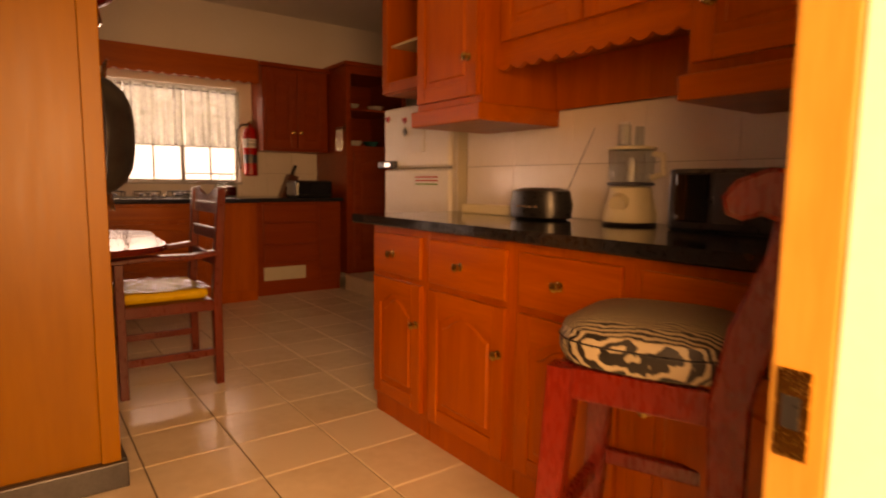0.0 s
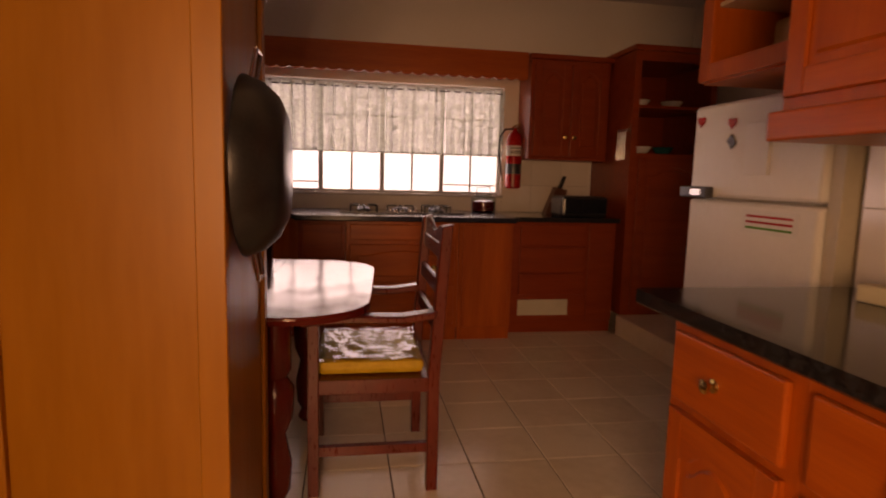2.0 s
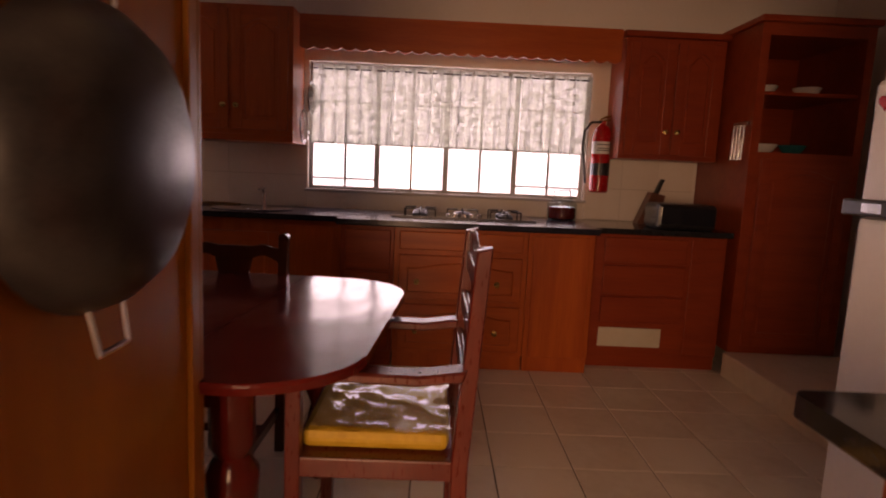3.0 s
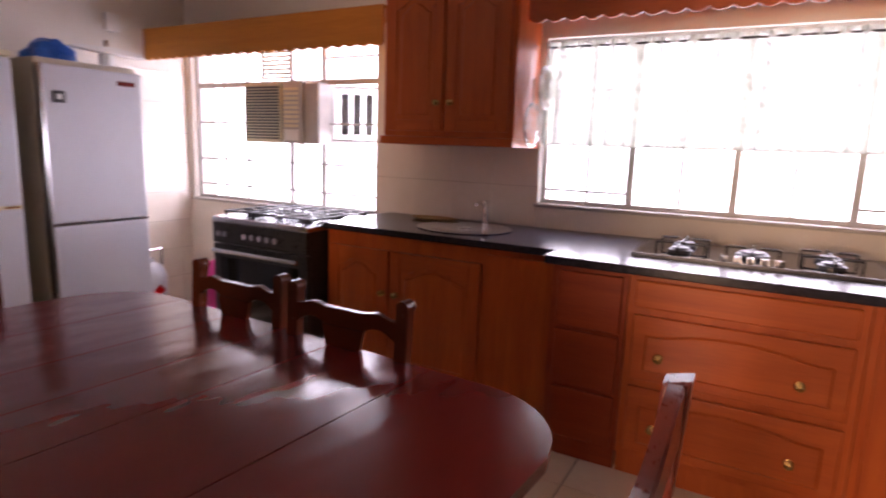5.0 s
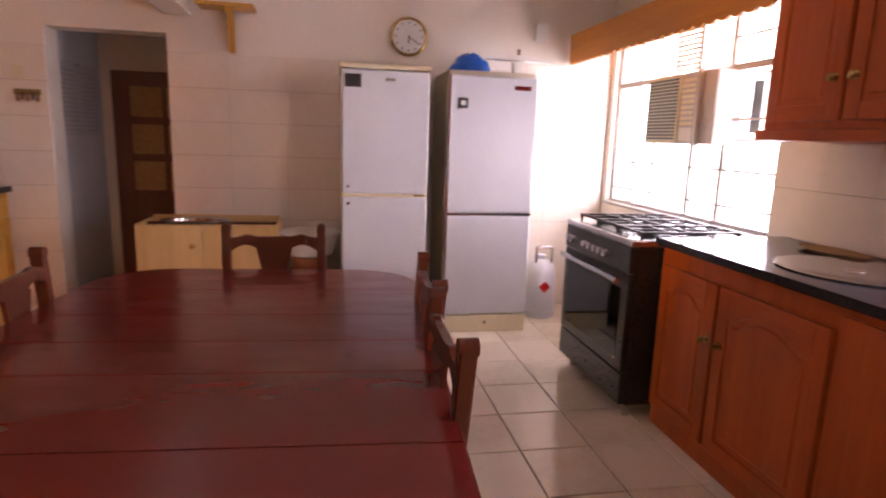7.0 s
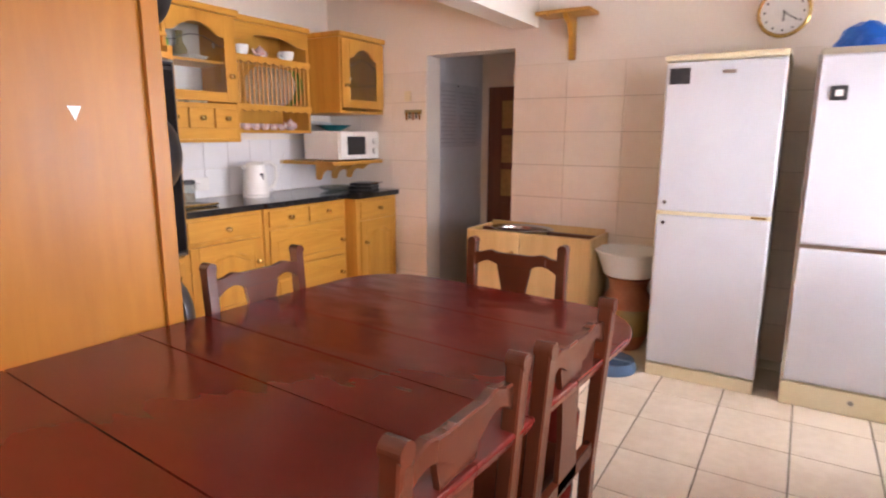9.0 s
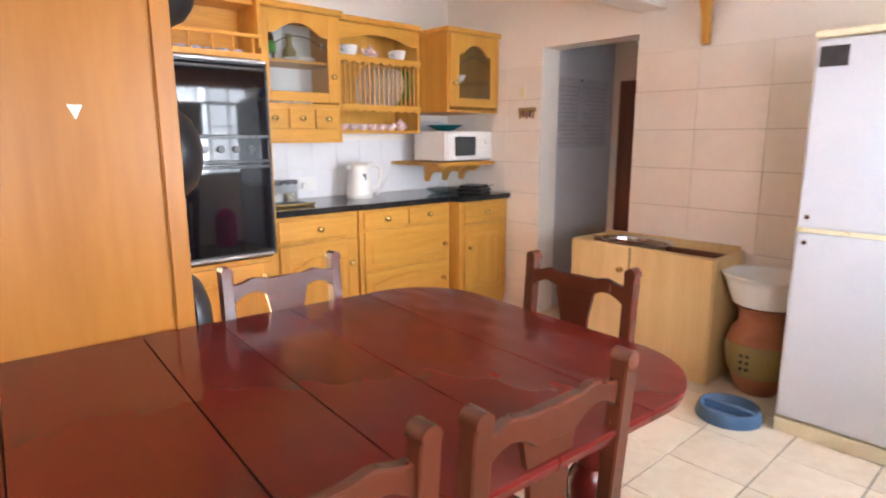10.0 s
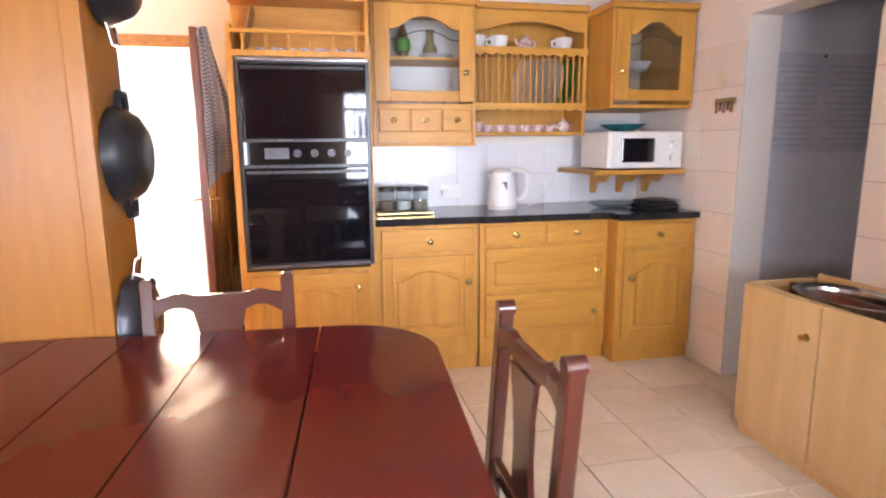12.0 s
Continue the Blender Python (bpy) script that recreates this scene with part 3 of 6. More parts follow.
tw = thing("towel", pose(0.42, 1.465, 0, 0, 0, 100.5), "grey and white striped kitchen towel hanging over the door", "towel")
bm = bmesh.new()
rows = []
for i in range(31):
    u = i / 30
    col = []
    for j in range(21):
        v = j / 20
        spread = 0.05 + 0.13 * min(1.0, v * 1.6)
        col.append(bm.verts.new((0.74 + 0.022 * math.sin(21 * u + 2 * v) * (0.4 + v), 0.046 + spread * u + 0.01 * math.sin(11 * u), 1.93 - (0.86 - 0.1 * u) * v + 0.03 * math.sin(3 * u))))
    rows.append(col)
for i in range(30):
    for j in range(20):
        bm.faces.new((rows[i][j], rows[i + 1][j], rows[i + 1][j + 1], rows[i][j + 1]))
bmesh.ops.solidify(bm, geom=bm.faces[:], thickness=0.004)
box(bm, 0.725, 0.755, 0.0, 0.06, 1.941, 1.949)
part("cloth", bm, "towel", tw, smooth=True)

ap = thing("apron", pose(0.42, 1.465, 0, 0, 0, 100.5), "brown and green apron hanging behind the towel", "apron")
for k, (mt, y0, lo) in enumerate((("bamboo", 0.05, 0.35), ("ochre", 0.11, 0.55))):
    bm = bmesh.new()
    rows = [[bm.verts.new((0.60 - 0.05 * k + 0.02 * math.sin(17 * i / 20 + k), y0 + 0.11 * i / 20, 1.35 - (1.35 - lo) * j / 12)) for j in range(13)] for i in range(21)]
    for i in range(20):
        for j in range(12):
            bm.faces.new((rows[i][j], rows[i + 1][j], rows[i + 1][j + 1], rows[i][j + 1]))
    bmesh.ops.solidify(bm, geom=bm.faces[:], thickness=0.005)
    part("cloth", bm, mt, ap, smooth=True)
part("hook", tube(bmesh.new(), (0.58, 0.038, 1.34), (0.58, 0.12, 1.34), 0.006), "brass", ap)

# ---- fitted kitchen units ----
KN = 0.03


def base_unit(m, w, d, mat, label, fronts, h=0.86, plinth=0.09, group="", sides=None):
    """A base cabinet: fronts are (kind, x0, x1, z0, z1, knobs)."""
    u = thing("base_cabinet", m, label, "cabinet", group)
    part("body", block(0, w, 0, d, plinth, h, 0.002), sides or mat, u)
    part("plinth", block(0.004, w - 0.004, 0.012, d, 0, plinth), mat, u)
    for kind, x0, x1, z0, z1, knobs in fronts:
        if kind == "door":
            panel_door(u, x0, x1, z0, z1, mat, knobs)
        elif kind == "fielded":
            drawer_front(u, x0, x1, z0, z1, mat + "_h" if mat + "_h" in M else mat, knobs, fielded=True)
        elif kind == "plain":
            part("panel", block(x0, x1, -0.012, -0.001, z0, z1, 0.003), mat, u)
        else:
            drawer_front(u, x0, x1, z0, z1, mat + "_h" if mat + "_h" in M else mat, knobs)
    return u


def worktop(name, pts, z0, z1, mat, label):
    return tagged(part(name, outline(bmesh.new(), pts, z0, z1, "z", bevel=0.006), mat), label, "worktop")


# east run, facing west
for ya, yb, hinge in ((3.47, 3.04, 0.36), (3.04, 2.54, 0.40), (2.54, 2.09, 0.42), (2.09, 1.50, 0.08)):
    w = ya - yb
    base_unit(pose(1.92, ya, 0, 0, 0, -90), w, 0.62, "cherry", "orange varnished cabinet with one drawer over an arched panel door", [
        ("drawer", 0.03, w - 0.03, 0.66, 0.83, [(w / 2 - 0.02, 0.745)]),
        ("door", 0.03, w - 0.03, 0.11, 0.635, [(w - 0.055 if hinge > 0.1 else 0.07, 0.475)])], group="cabinets under the long counter")
part_end = tagged(part("end_panel", block(1.95, 2.53, 3.472, 3.49, 0, 0.86), "plaster"), "pale painted end panel of the counter run", "panel")
worktop("worktop", [(1.87, 3.585), (1.885, 3.60), (2.54, 3.60), (2.54, 1.445), (1.87, 1.445)], 0.862, 0.902, "granite", "polished black granite counter top with rounded front edge")

# east wall units
def wall_unit(m, w, d, z0, z1, mat, label, doors, ledge=0.0, group=""):
    u = thing("wall_cabinet", m, label, "cabinet", group)
    part("body", block(0, w, 0, d, z0, z1, 0.002), mat, u)
    for x0, x1, kx in doors:
        panel_door(u, x0, x1, z0 + 0.03, z1 - 0.03, mat, [(kx, z0 + 0.18)])
    if ledge:
        part("ledge", block(-0.012, w + 0.012, -0.03, d, z0 - ledge, z0 - 0.001, 0.006), mat + "_h" if mat + "_h" in M else mat, u)
    return u


wall_unit(pose(2.12, 3.42, 0, 0, 0, -90), 0.46, 0.42, 1.36, 2.15, "cherry", "orange varnished wall cabinet with a panel door and deep ledge", [(0.02, 0.44, 0.39)], 0.07)
bridge = wall_unit(pose(2.20, 2.955, 0, 0, 0, -90), 0.85, 0.345, 1.56, 2.15, "cherry", "orange varnished bridging wall cabinet with two doors", [(0.02, 0.42, 0.37), (0.43, 0.83, 0.48)])
part("fretwork", outline(bmesh.new(), scallop(0, 0.85, 1.48, 1.558, 11, 0.02), -0.015, 0.004), "cherry_h", bridge)
part("back_board", block(0, 0.85, 0.325, 0.34, 1.36, 1.558), "cherry", bridge)
wall_unit(pose(2.12, 2.10, 0, 0, 0, -90), 0.62, 0.42, 1.34, 2.15, "cherry", "orange varnished wall cabinet with a panel door and deep ledge", [(0.02, 0.60, 0.07)], 0.07)
# glazed cabinet above the small fridge
gc = thing("glazed_cabinet", pose(2.36, 4.12, 0, 0, 0, -90), "orange wooden cabinet with open glazed front above the fridge", "cabinet")
shell(gc, 0.68, 0.55, 1.535, 2.15, "cherry")
part("shelf", block(0.02, 0.66, 0.03, 0.53, 1.80, 1.815), "cream_inside", gc)
part("lining", block(0.02, 0.66, 0.50, 0.535, 1.56, 2.13), "cream_inside", gc)
bm = block(0, 0.06, -0.02, -0.001, 1.54, 2.15, 0.004)
box(bm, 0.62, 0.68, -0.02, -0.001, 1.54, 2.15, 0.004)
box(bm, 0.06, 0.62, -0.02, -0.001, 1.54, 1.60, 0.004)
part("door_frame", bm, "cherry", gc)
bx = thing("storage_box", pose(2.5, 3.85, 1.553), "woven brown basket standing in the glazed cabinet", "basket")
part("basket", block(0, 0.25, -0.15, 0.12, 0, 0.18, 0.02), "bamboo", bx)
bx = thing("black_box", pose(2.5, 3.85, 1.816), "black appliance box on the cabinet shelf", "box")
part("box", block(0, 0.2, -0.1, 0.14, 0, 0.14, 0.01), "black", bx)

# small fridge in the alcove
sf = thing("small_fridge", pose(2.50, 4.37, 0, 0, 0, -90), "white two-door fridge with heart magnets beside the counter", "fridge")
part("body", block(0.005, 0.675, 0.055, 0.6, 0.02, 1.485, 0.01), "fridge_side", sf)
part("freezer_door", block(0, 0.68, 0, 0.05, 1.135, 1.49, 0.014), "white_plastic", sf)
dr_ = part("fridge_door", block(0, 0.68, 0, 0.05, 0.06, 1.125, 0.014), "white_plastic", sf)
part("door_handle", block(-0.02, 0.16, -0.035, 0.0, 1.13, 1.175, 0.006), "darkgrey", dr_, "grey plastic handle")
part("badge", block(0.06, 0.13, -0.038, -0.035, 1.14, 1.165, 0.001), "steel", dr_)
for x, z in ((0.05, 1.43), (0.24, 1.41)):
    bm = bmesh.new()
    pts = [(x + 0.022 * 1.1 * math.sin(a) ** 3, z + 0.0014 * (13 * math.cos(a) - 5 * math.cos(2 * a) - 2 * math.cos(3 * a) - math.cos(4 * a))) for a in [2 * math.pi * i / 22 for i in range(22)]]
    part("heart_magnet", outline(bm, pts, -0.006, -0.001), "red", sf, "red heart magnet")
part("magnet", outline(bmesh.new(), [(0.22, 1.345), (0.245, 1.315), (0.27, 1.335), (0.245, 1.37)], -0.006, -0.001), "darkgrey", sf)
part("note", block(0.33, 0.45, -0.012, -0.001, 1.22, 1.40, 0.002), "white", sf, "white notepad")
part("sticker", block(0.34, 0.60, -0.003, -0.001, 1.02, 1.1), "paper", sf, "printed energy sticker")
for i in range(3):
    part("text_line", block(0.36, 0.58, -0.004, -0.003, 1.035 + 0.02 * i, 1.043 + 0.02 * i), "red" if i else "green", sf)
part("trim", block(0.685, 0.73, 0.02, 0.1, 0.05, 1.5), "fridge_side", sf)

# east counter things
rd = thing("toaster_radio", pose(2.36, 2.87, 0.902, 0, 0, -75), "rounded black plastic radio on the black counter", "radio")
bm = bmesh.new()
turned(bm, [(0.10, 0.0), (0.125, 0.01), (0.13, 0.06), (0.118, 0.115), (0.08, 0.128)], seg=28)
bm.transform(Matrix.Diagonal((1.05, 0.72, 1, 1)))
part("body", bm, "black", rd, smooth=True)
for i in range(4):
    part("button", block(-0.05 + i * 0.025, -0.035 + i * 0.025, -0.101, -0.09, 0.05, 0.058), "steel", rd)
part("aerial", tube(bmesh.new(), (0.11, 0.0, 0.1), (0.20, 0.05, 0.36), 0.0015, seg=6), "darkgrey", rd, "thin telescopic aerial")
fo = thing("foil_box", pose(2.43, 3.12, 0.902, 0, 0, 96), "long pale cling film roll box on the counter", "box")
part("box", block(-0.05, 0.30, -0.025, 0.025, 0, 0.045, 0.006), "cream_plastic", fo)
fp = thing("food_processor", pose(2.40, 2.47, 0.902, 0, 0, -80), "cream food processor with clear bowl and feed tubes", "food processor")
bm = turned(bmesh.new(), [(0.09, 0.012), (0.094, 0.02), (0.09, 0.05), (0.076, 0.1), (0.072, 0.132), (0.06, 0.138)], seg=28)
base = part("base", bm, "cream_plastic", fp, smooth=True)
dial = part("dial", tube(bmesh.new(), (0, -0.094, 0.075), (0, -0.07, 0.085), 0.03, 0.034, 20), "cream_plastic", base)
part("dial_ring", turned(bmesh.new(), [(0.034, 0.0), (0.036, 0.003), (0.034, 0.006)], (0, 0.083, 0.07), 24, Matrix.Rotation(radians(80), 4, 'X')), "darkgrey", dial)
part("foot_ring", turned(bmesh.new(), [(0.092, 0.0), (0.095, 0.006), (0.09, 0.012)], seg=28), "black", base)
part("collar", turned(bmesh.new(), [(0.074, 0.139), (0.08, 0.142), (0.08, 0.15), (0.072, 0.153)], seg=28), "darkgrey", fp)
part("bowl", turned(bmesh.new(), [(0.066, 0.154), (0.074, 0.16), (0.08, 0.262), (0.078, 0.265)], seg=28), "jarglass", fp, smooth=True)
part("blade_hub", turned(bmesh.new(), [(0.016, 0.154), (0.014, 0.23), (0.008, 0.24)], seg=14), "white_plastic", fp, smooth=True)
lid = part("lid", turned(bmesh.new(), [(0.083, 0.266), (0.083, 0.274), (0.05, 0.279)], seg=28), "cream_plastic", fp, "clear lid with feed tubes")
part("feed_tube", tube(bmesh.new(), (-0.03, 0, 0.279), (-0.03, 0, 0.355), 0.024, 0.022, 16), "jarglass", lid)
part("feed_tube", tube(bmesh.new(), (0.025, 0, 0.279), (0.025, 0, 0.345), 0.017, 0.016, 16), "jarglass", lid)
part("pusher", tube(bmesh.new(), (-0.03, 0, 0.285), (-0.03, 0, 0.365), 0.015, 0.018, 14), "white_plastic", lid)
part("handle", bent(bmesh.new(), [(0.074, 0, 0.25), (0.115, 0, 0.245), (0.115, 0, 0.18), (0.072, 0, 0.168)], 0.01), "cream_plastic", fp, smooth=True)
tm = thing("mini_oven", pose(2.32, 2.27, 0.902, 0, 0, -90), "black countertop oven with a dark glass front", "mini oven")
part("case", block(0, 0.44, 0, 0.22, 0.0, 0.195, 0.012), "black", tm)
part("glass_door", block(0.03, 0.14, -0.006, 0.0, 0.03, 0.18, 0.004), "blackglass", tm)
part("control_panel", block(0.155, 0.25, -0.005, 0.0, 0.03, 0.18, 0.003), "darkgrey", tm)

# bar stool in front of the counter
st = thing("bar_stool", pose(1.725, 1.89, 0, 0, 0, 22), "dark red wooden bar stool with a zebra-print padded seat", "bar stool")


def squared(bm, power):
    """Push a round shape out towards a rounded square."""
    for v in bm.verts:
        a = math.atan2(v.co.y, v.co.x)
        k = (abs(math.cos(a)) ** power + abs(math.sin(a)) ** power) ** (-1 / power)
        v.co.x, v.co.y = v.co.x * k, v.co.y * k
    return bm


bm = turned(bmesh.new(), [(0.16, 0.676), (0.182, 0.684), (0.19, 0.705), (0.19, 0.73), (0.183, 0.752), (0.15, 0.772), (0.09, 0.782), (0.02, 0.785)], seg=44)
seat = part("seat", squared(bm, 3.2), "zebra", st, "zebra-print cushion", smooth=True)
part("piping", squared(turned(bmesh.new(), [(0.188, 0.727), (0.1925, 0.73), (0.188, 0.733)], seg=44), 3.2), "black", seat)
for y in (-0.172, 0.142):
    part("seat_rail", block(-0.15, 0.15, y, y + 0.03, 0.61, 0.675, 0.004), "stoolwood", st)
for x in (-0.172, 0.142):
    part("seat_rail", block(x, x + 0.03, -0.14, 0.14, 0.61, 0.675, 0.004), "stoolwood", st)


def tapered(bm, x, y, z0, z1, dx, dy, w0, w1):
    """A square leg from (x, y) at z1 down to a splayed foot at z0."""
    rings = [[bm.verts.new((cx + sx * w, cy + sy * w, z)) for sx, sy in ((-1, -1), (1, -1), (1, 1), (-1, 1))]
             for cx, cy, z, w in ((x + dx, y + dy, z0, w0), (x + dx * 0.4, y + dy * 0.4, z0 + (z1 - z0) * 0.5, (w0 + w1) * 0.5), (x, y, z1, w1))]
    for a, b in zip(rings, rings[1:]):
        for i in range(4):
            bm.faces.new((a[i], a[(i + 1) % 4], b[(i + 1) % 4], b[i]))
    bm.faces.new(rings[0][::-1])
    bm.faces.new(rings[-1])
    bmesh.ops.bevel(bm, geom=[e for e in bm.edges if abs(e.verts[0].co.z - e.verts[1].co.z) > 0.05], offset=0.005, segments=2, affect='EDGES')
    return bm


for sx in (-1, 1):
    part("leg", tapered(bmesh.new(), sx * 0.15, 0.15, 0, 0.674, sx * 0.045, 0.05, 0.02, 0.03), "stoolwood", st, smooth=True)
    pts = [(-0.215, 0), (-0.175, 0), (-0.135, 0.45), (-0.125, 0.66), (-0.15, 0.80), (-0.2, 0.93), (-0.21, 1.0), (-0.25, 1.04), (-0.28, 1.03), (-0.27, 0.93), (-0.225, 0.80), (-0.195, 0.66), (-0.195, 0.45), (-0.245, 0)]
    part("back_leg", outline(bmesh.new(), pts, sx * 0.165 - 0.022, sx * 0.165 + 0.022, "x", bevel=0.006), "stoolwood", st)
part("backrest", outline(bmesh.new(), [(-0.185, 0.80), (-0.225, 0.93), (-0.235, 1.02), (-0.255, 1.02), (-0.25, 0.93), (-0.205, 0.80)], -0.142, 0.142, "x"), "stoolwood", st)
scroll = [(-0.285, 1.03), (-0.26, 1.065), (-0.2, 1.075), (-0.15, 1.055), (-0.128, 1.025), (-0.135, 0.995), (-0.16, 0.985), (-0.19, 0.995), (-0.215, 0.985), (-0.26, 0.99)]
part("top_rail", outline(bmesh.new(), scroll, -0.195, 0.195, "x", bevel=0.008), "stoolwood", st, "rolled top rail", smooth=True)
part("footrest", block(-0.165, 0.165, 0.165, 0.19, 0.29, 0.33, 0.005), "stoolwood", st)
for sx in (-1, 1):
    part("stretcher", block(sx * 0.17 - 0.013, sx * 0.17 + 0.013, -0.165, 0.16, 0.33, 0.37, 0.005), "stoolwood", st)
part("stretcher", block(-0.15, 0.15, -0.185, -0.16, 0.30, 0.34, 0.005), "stoolwood", st)

# north run: sink section
base_unit(pose(-0.585, 6.385, 0), 1.365, 0.63, "cherry", "orange varnished sink cabinet with two arched doors", [
    ("door", 0.03, 0.42, 0.11, 0.78, [(0.39, 0.55)]), ("door", 0.44, 0.96, 0.11, 0.78, [(0.475, 0.55)]), ("plain", 0.98, 1.35, 0.10, 0.83, [])], group="cabinets under the windows")
base_unit(pose(0.782, 6.23, 0), 0.32, 0.78, "redwood", "narrow red-stained cabinet with three drawers", [
    ("drawer", 0.03, 0.30, 0.60, 0.84, []), ("drawer", 0.03, 0.30, 0.34, 0.585, []), ("drawer", 0.03, 0.30, 0.10, 0.325, [])], group="cabinets under the windows")
base_unit(pose(1.104, 6.23, 0), 0.80, 0.78, "cherry", "orange varnished drawer cabinet below the gas hob", [
    ("drawer", 0.03, 0.77, 0.73, 0.84, []), ("fielded", 0.03, 0.77, 0.43, 0.70, [(0.14, 0.54), (0.62, 0.54)]), ("fielded", 0.03, 0.77, 0.12, 0.40, [(0.14, 0.24), (0.62, 0.24)])], group="cabinets under the windows")
base_unit(pose(1.906, 6.23, 0), 0.40, 0.78, "cherry", "orange varnished cabinet with one plain door", [
    ("plain", 0.03, 0.37, 0.10, 0.84, [])], group="cabinets under the windows")
un = base_unit(pose(2.308, 6.385, 0), 0.87, 0.63, "redwood", "red-stained cabinet with drawers and a cream vent slot", [
    ("drawer", 0.10, 0.62, 0.68, 0.84, []), ("drawer", 0.10, 0.62, 0.48, 0.665, []), ("drawer", 0.10, 0.62, 0.30, 0.465, []), ("plain", 0.65, 0.85, 0.10, 0.84, [])], group="cabinets under the windows")
part("vent_panel", block(0.10, 0.50, -0.012, -0.001, 0.14, 0.262), "vent", un, "cream vent panel")
worktop("worktop", [(-0.60, 6.345), (0.755, 6.345), (0.755, 7.016), (-0.60, 7.016)], 0.862, 0.898, "granite_blue", "dark polished worktop round the sink")
worktop("worktop", [(0.757, 6.18), (2.32, 6.18), (2.32, 7.016), (0.757, 7.016)], 0.863, 0.90, "granite_blue", "dark polished worktop holding the gas hob")
worktop("worktop", [(2.322, 6.335), (3.19, 6.335), (3.19, 7.016), (2.322, 7.016)], 0.862, 0.898, "granite", "black polished worktop beside the larder")

# sink and tap
sk = thing("sink", pose(0.12, 6.68, 0.899), "round stainless steel sink bowl set in the worktop", "sink")
bm = bmesh.new()
turned(bm, [(0.235, 0.0), (0.24, 0.004), (0.215, 0.006), (0.20, 0.0025), (0.06, 0.0015)], seg=40)
bm.transform(Matrix.Diagonal((1.1, 1, 1, 1)))
part("bowl", bm, "steel", sk, smooth=True)
part("drain", turned(bmesh.new(), [(0.035, 0.002), (0.035, 0.005), (0.02, 0.006)], seg=20), "chrome", sk)
tp = thing("tap", pose(0.12, 6.95, 0.898), "chrome sink mixer tap", "tap")
part("body", tube(bmesh.new(), (0, 0, 0), (0, 0, 0.11), 0.018, 0.016), "chrome", tp, smooth=True)
part("spout", bent(bmesh.new(), [(0, 0, 0.09), (0, -0.06, 0.13), (0, -0.13, 0.12)], 0.011), "chrome", tp, smooth=True)
part("lever", block(-0.02, 0.02, -0.05, 0.02, 0.118, 0.135, 0.005), "chrome", tp)
dish = thing("dish_tray", pose(-0.18, 6.88, 0.899), "brown oval tray lying behind the sink", "tray")
bm = bmesh.new()
turned(bm, [(0.10, 0), (0.13, 0.012), (0.134, 0.014), (0.11, 0.006)], seg=28)
bm.transform(Matrix.Diagonal((1.2, 0.6, 1, 1)))
part("tray", bm, "bamboo", dish, smooth=True)

# gas hob
hb = thing("gas_hob", pose(1.06, 6.43, 0.901), "dark steel gas hob with burners set in the worktop", "hob")
part("plate", block(0, 0.92, 0, 0.44, 0, 0.012, 0.004), "blackglass", hb)
part("edge_strip", block(0.0, 0.92, -0.006, 0.0, 0.0, 0.014), "darkgrey", hb)
for bx_, by_ in ((0.18, 0.14), (0.18, 0.32), (0.46, 0.22), (0.74, 0.14), (0.74, 0.32)):
    r = 0.05 if by_ != 0.22 else 0.065
    bu = part("burner", turned(bmesh.new(), [(r, 0.012), (r, 0.024), (r * 0.8, 0.03), (r * 0.75, 0.036)], (bx_, by_, 0), 20), "darkgrey", hb)
    for a in range(4):
        bm = bmesh.new()
        c, s = math.cos(a * math.pi / 2), math.sin(a * math.pi / 2)
        bent(bm, [(bx_ + c * 0.10, by_ + s * 0.085, 0.012), (bx_ + c * 0.10, by_ + s * 0.085, 0.05), (bx_ + c * 0.03, by_ + s * 0.03, 0.052)], 0.005, 6)
        part("pan_support", bm, "iron", bu)
for i in range(5):
    part("control_knob", tube(bmesh.new(), (0.36 + i * 0.05, 0.04, 0.012), (0.36 + i * 0.05, 0.04, 0.035), 0.016, 0.014), "steel", hb)

jr = thing("glass_jar", pose(2.22, 6.83, 0.90) @ Matrix.Diagonal((1.2, 1.2, 1.05, 1)), "glass jar of red sweets with a wire clip lid", "jar")
part("jar", turned(bmesh.new(), [(0.07, 0), (0.085, 0.01), (0.085, 0.11), (0.06, 0.125), (0.06, 0.14)], seg=24), "jarglass", jr, smooth=True)
part("contents", turned(bmesh.new(), [(0.066, 0.006), (0.079, 0.014), (0.079, 0.085), (0.04, 0.095)], seg=24), "potmetal", jr)
part("lid", bent(bmesh.new(), [(-0.05, 0, 0.14), (-0.05, 0, 0.19), (0.04, 0, 0.2), (0.05, 0, 0.14)], 0.004), "steel", jr)

# fire extinguisher
ex = thing("fire_extinguisher", pose(2.495, 6.945, 1.10), "red fire extinguisher with black hose on the wall", "fire extinguisher")
part("cylinder", turned(bmesh.new(), [(0.055, 0), (0.066, 0.012), (0.066, 0.40), (0.05, 0.45), (0.02, 0.475), (0.02, 0.5)], seg=28), "red", ex, smooth=True)
part("label", turned(bmesh.new(), [(0.0665, 0.27), (0.0668, 0.275), (0.0668, 0.35), (0.0665, 0.355)], seg=28), "white", ex, "white printed label")
part("label", turned(bmesh.new(), [(0.0665, 0.12), (0.0668, 0.125), (0.0668, 0.20), (0.0665, 0.205)], seg=28), "darkgrey", ex, "dark printed label")
for z in (0.29, 0.305, 0.33):
    part("text_line", block(-0.045, 0.045, -0.0685, -0.05, z, z + 0.006), "darkgrey", ex)
bm = bmesh.new()
bent(bm, [(-0.03, -0.01, 0.5), (0.0, -0.015, 0.52), (0.07, -0.02, 0.545)], 0.007)
bent(bm, [(0.0, -0.015, 0.5), (0.06, -0.02, 0.51)], 0.006)
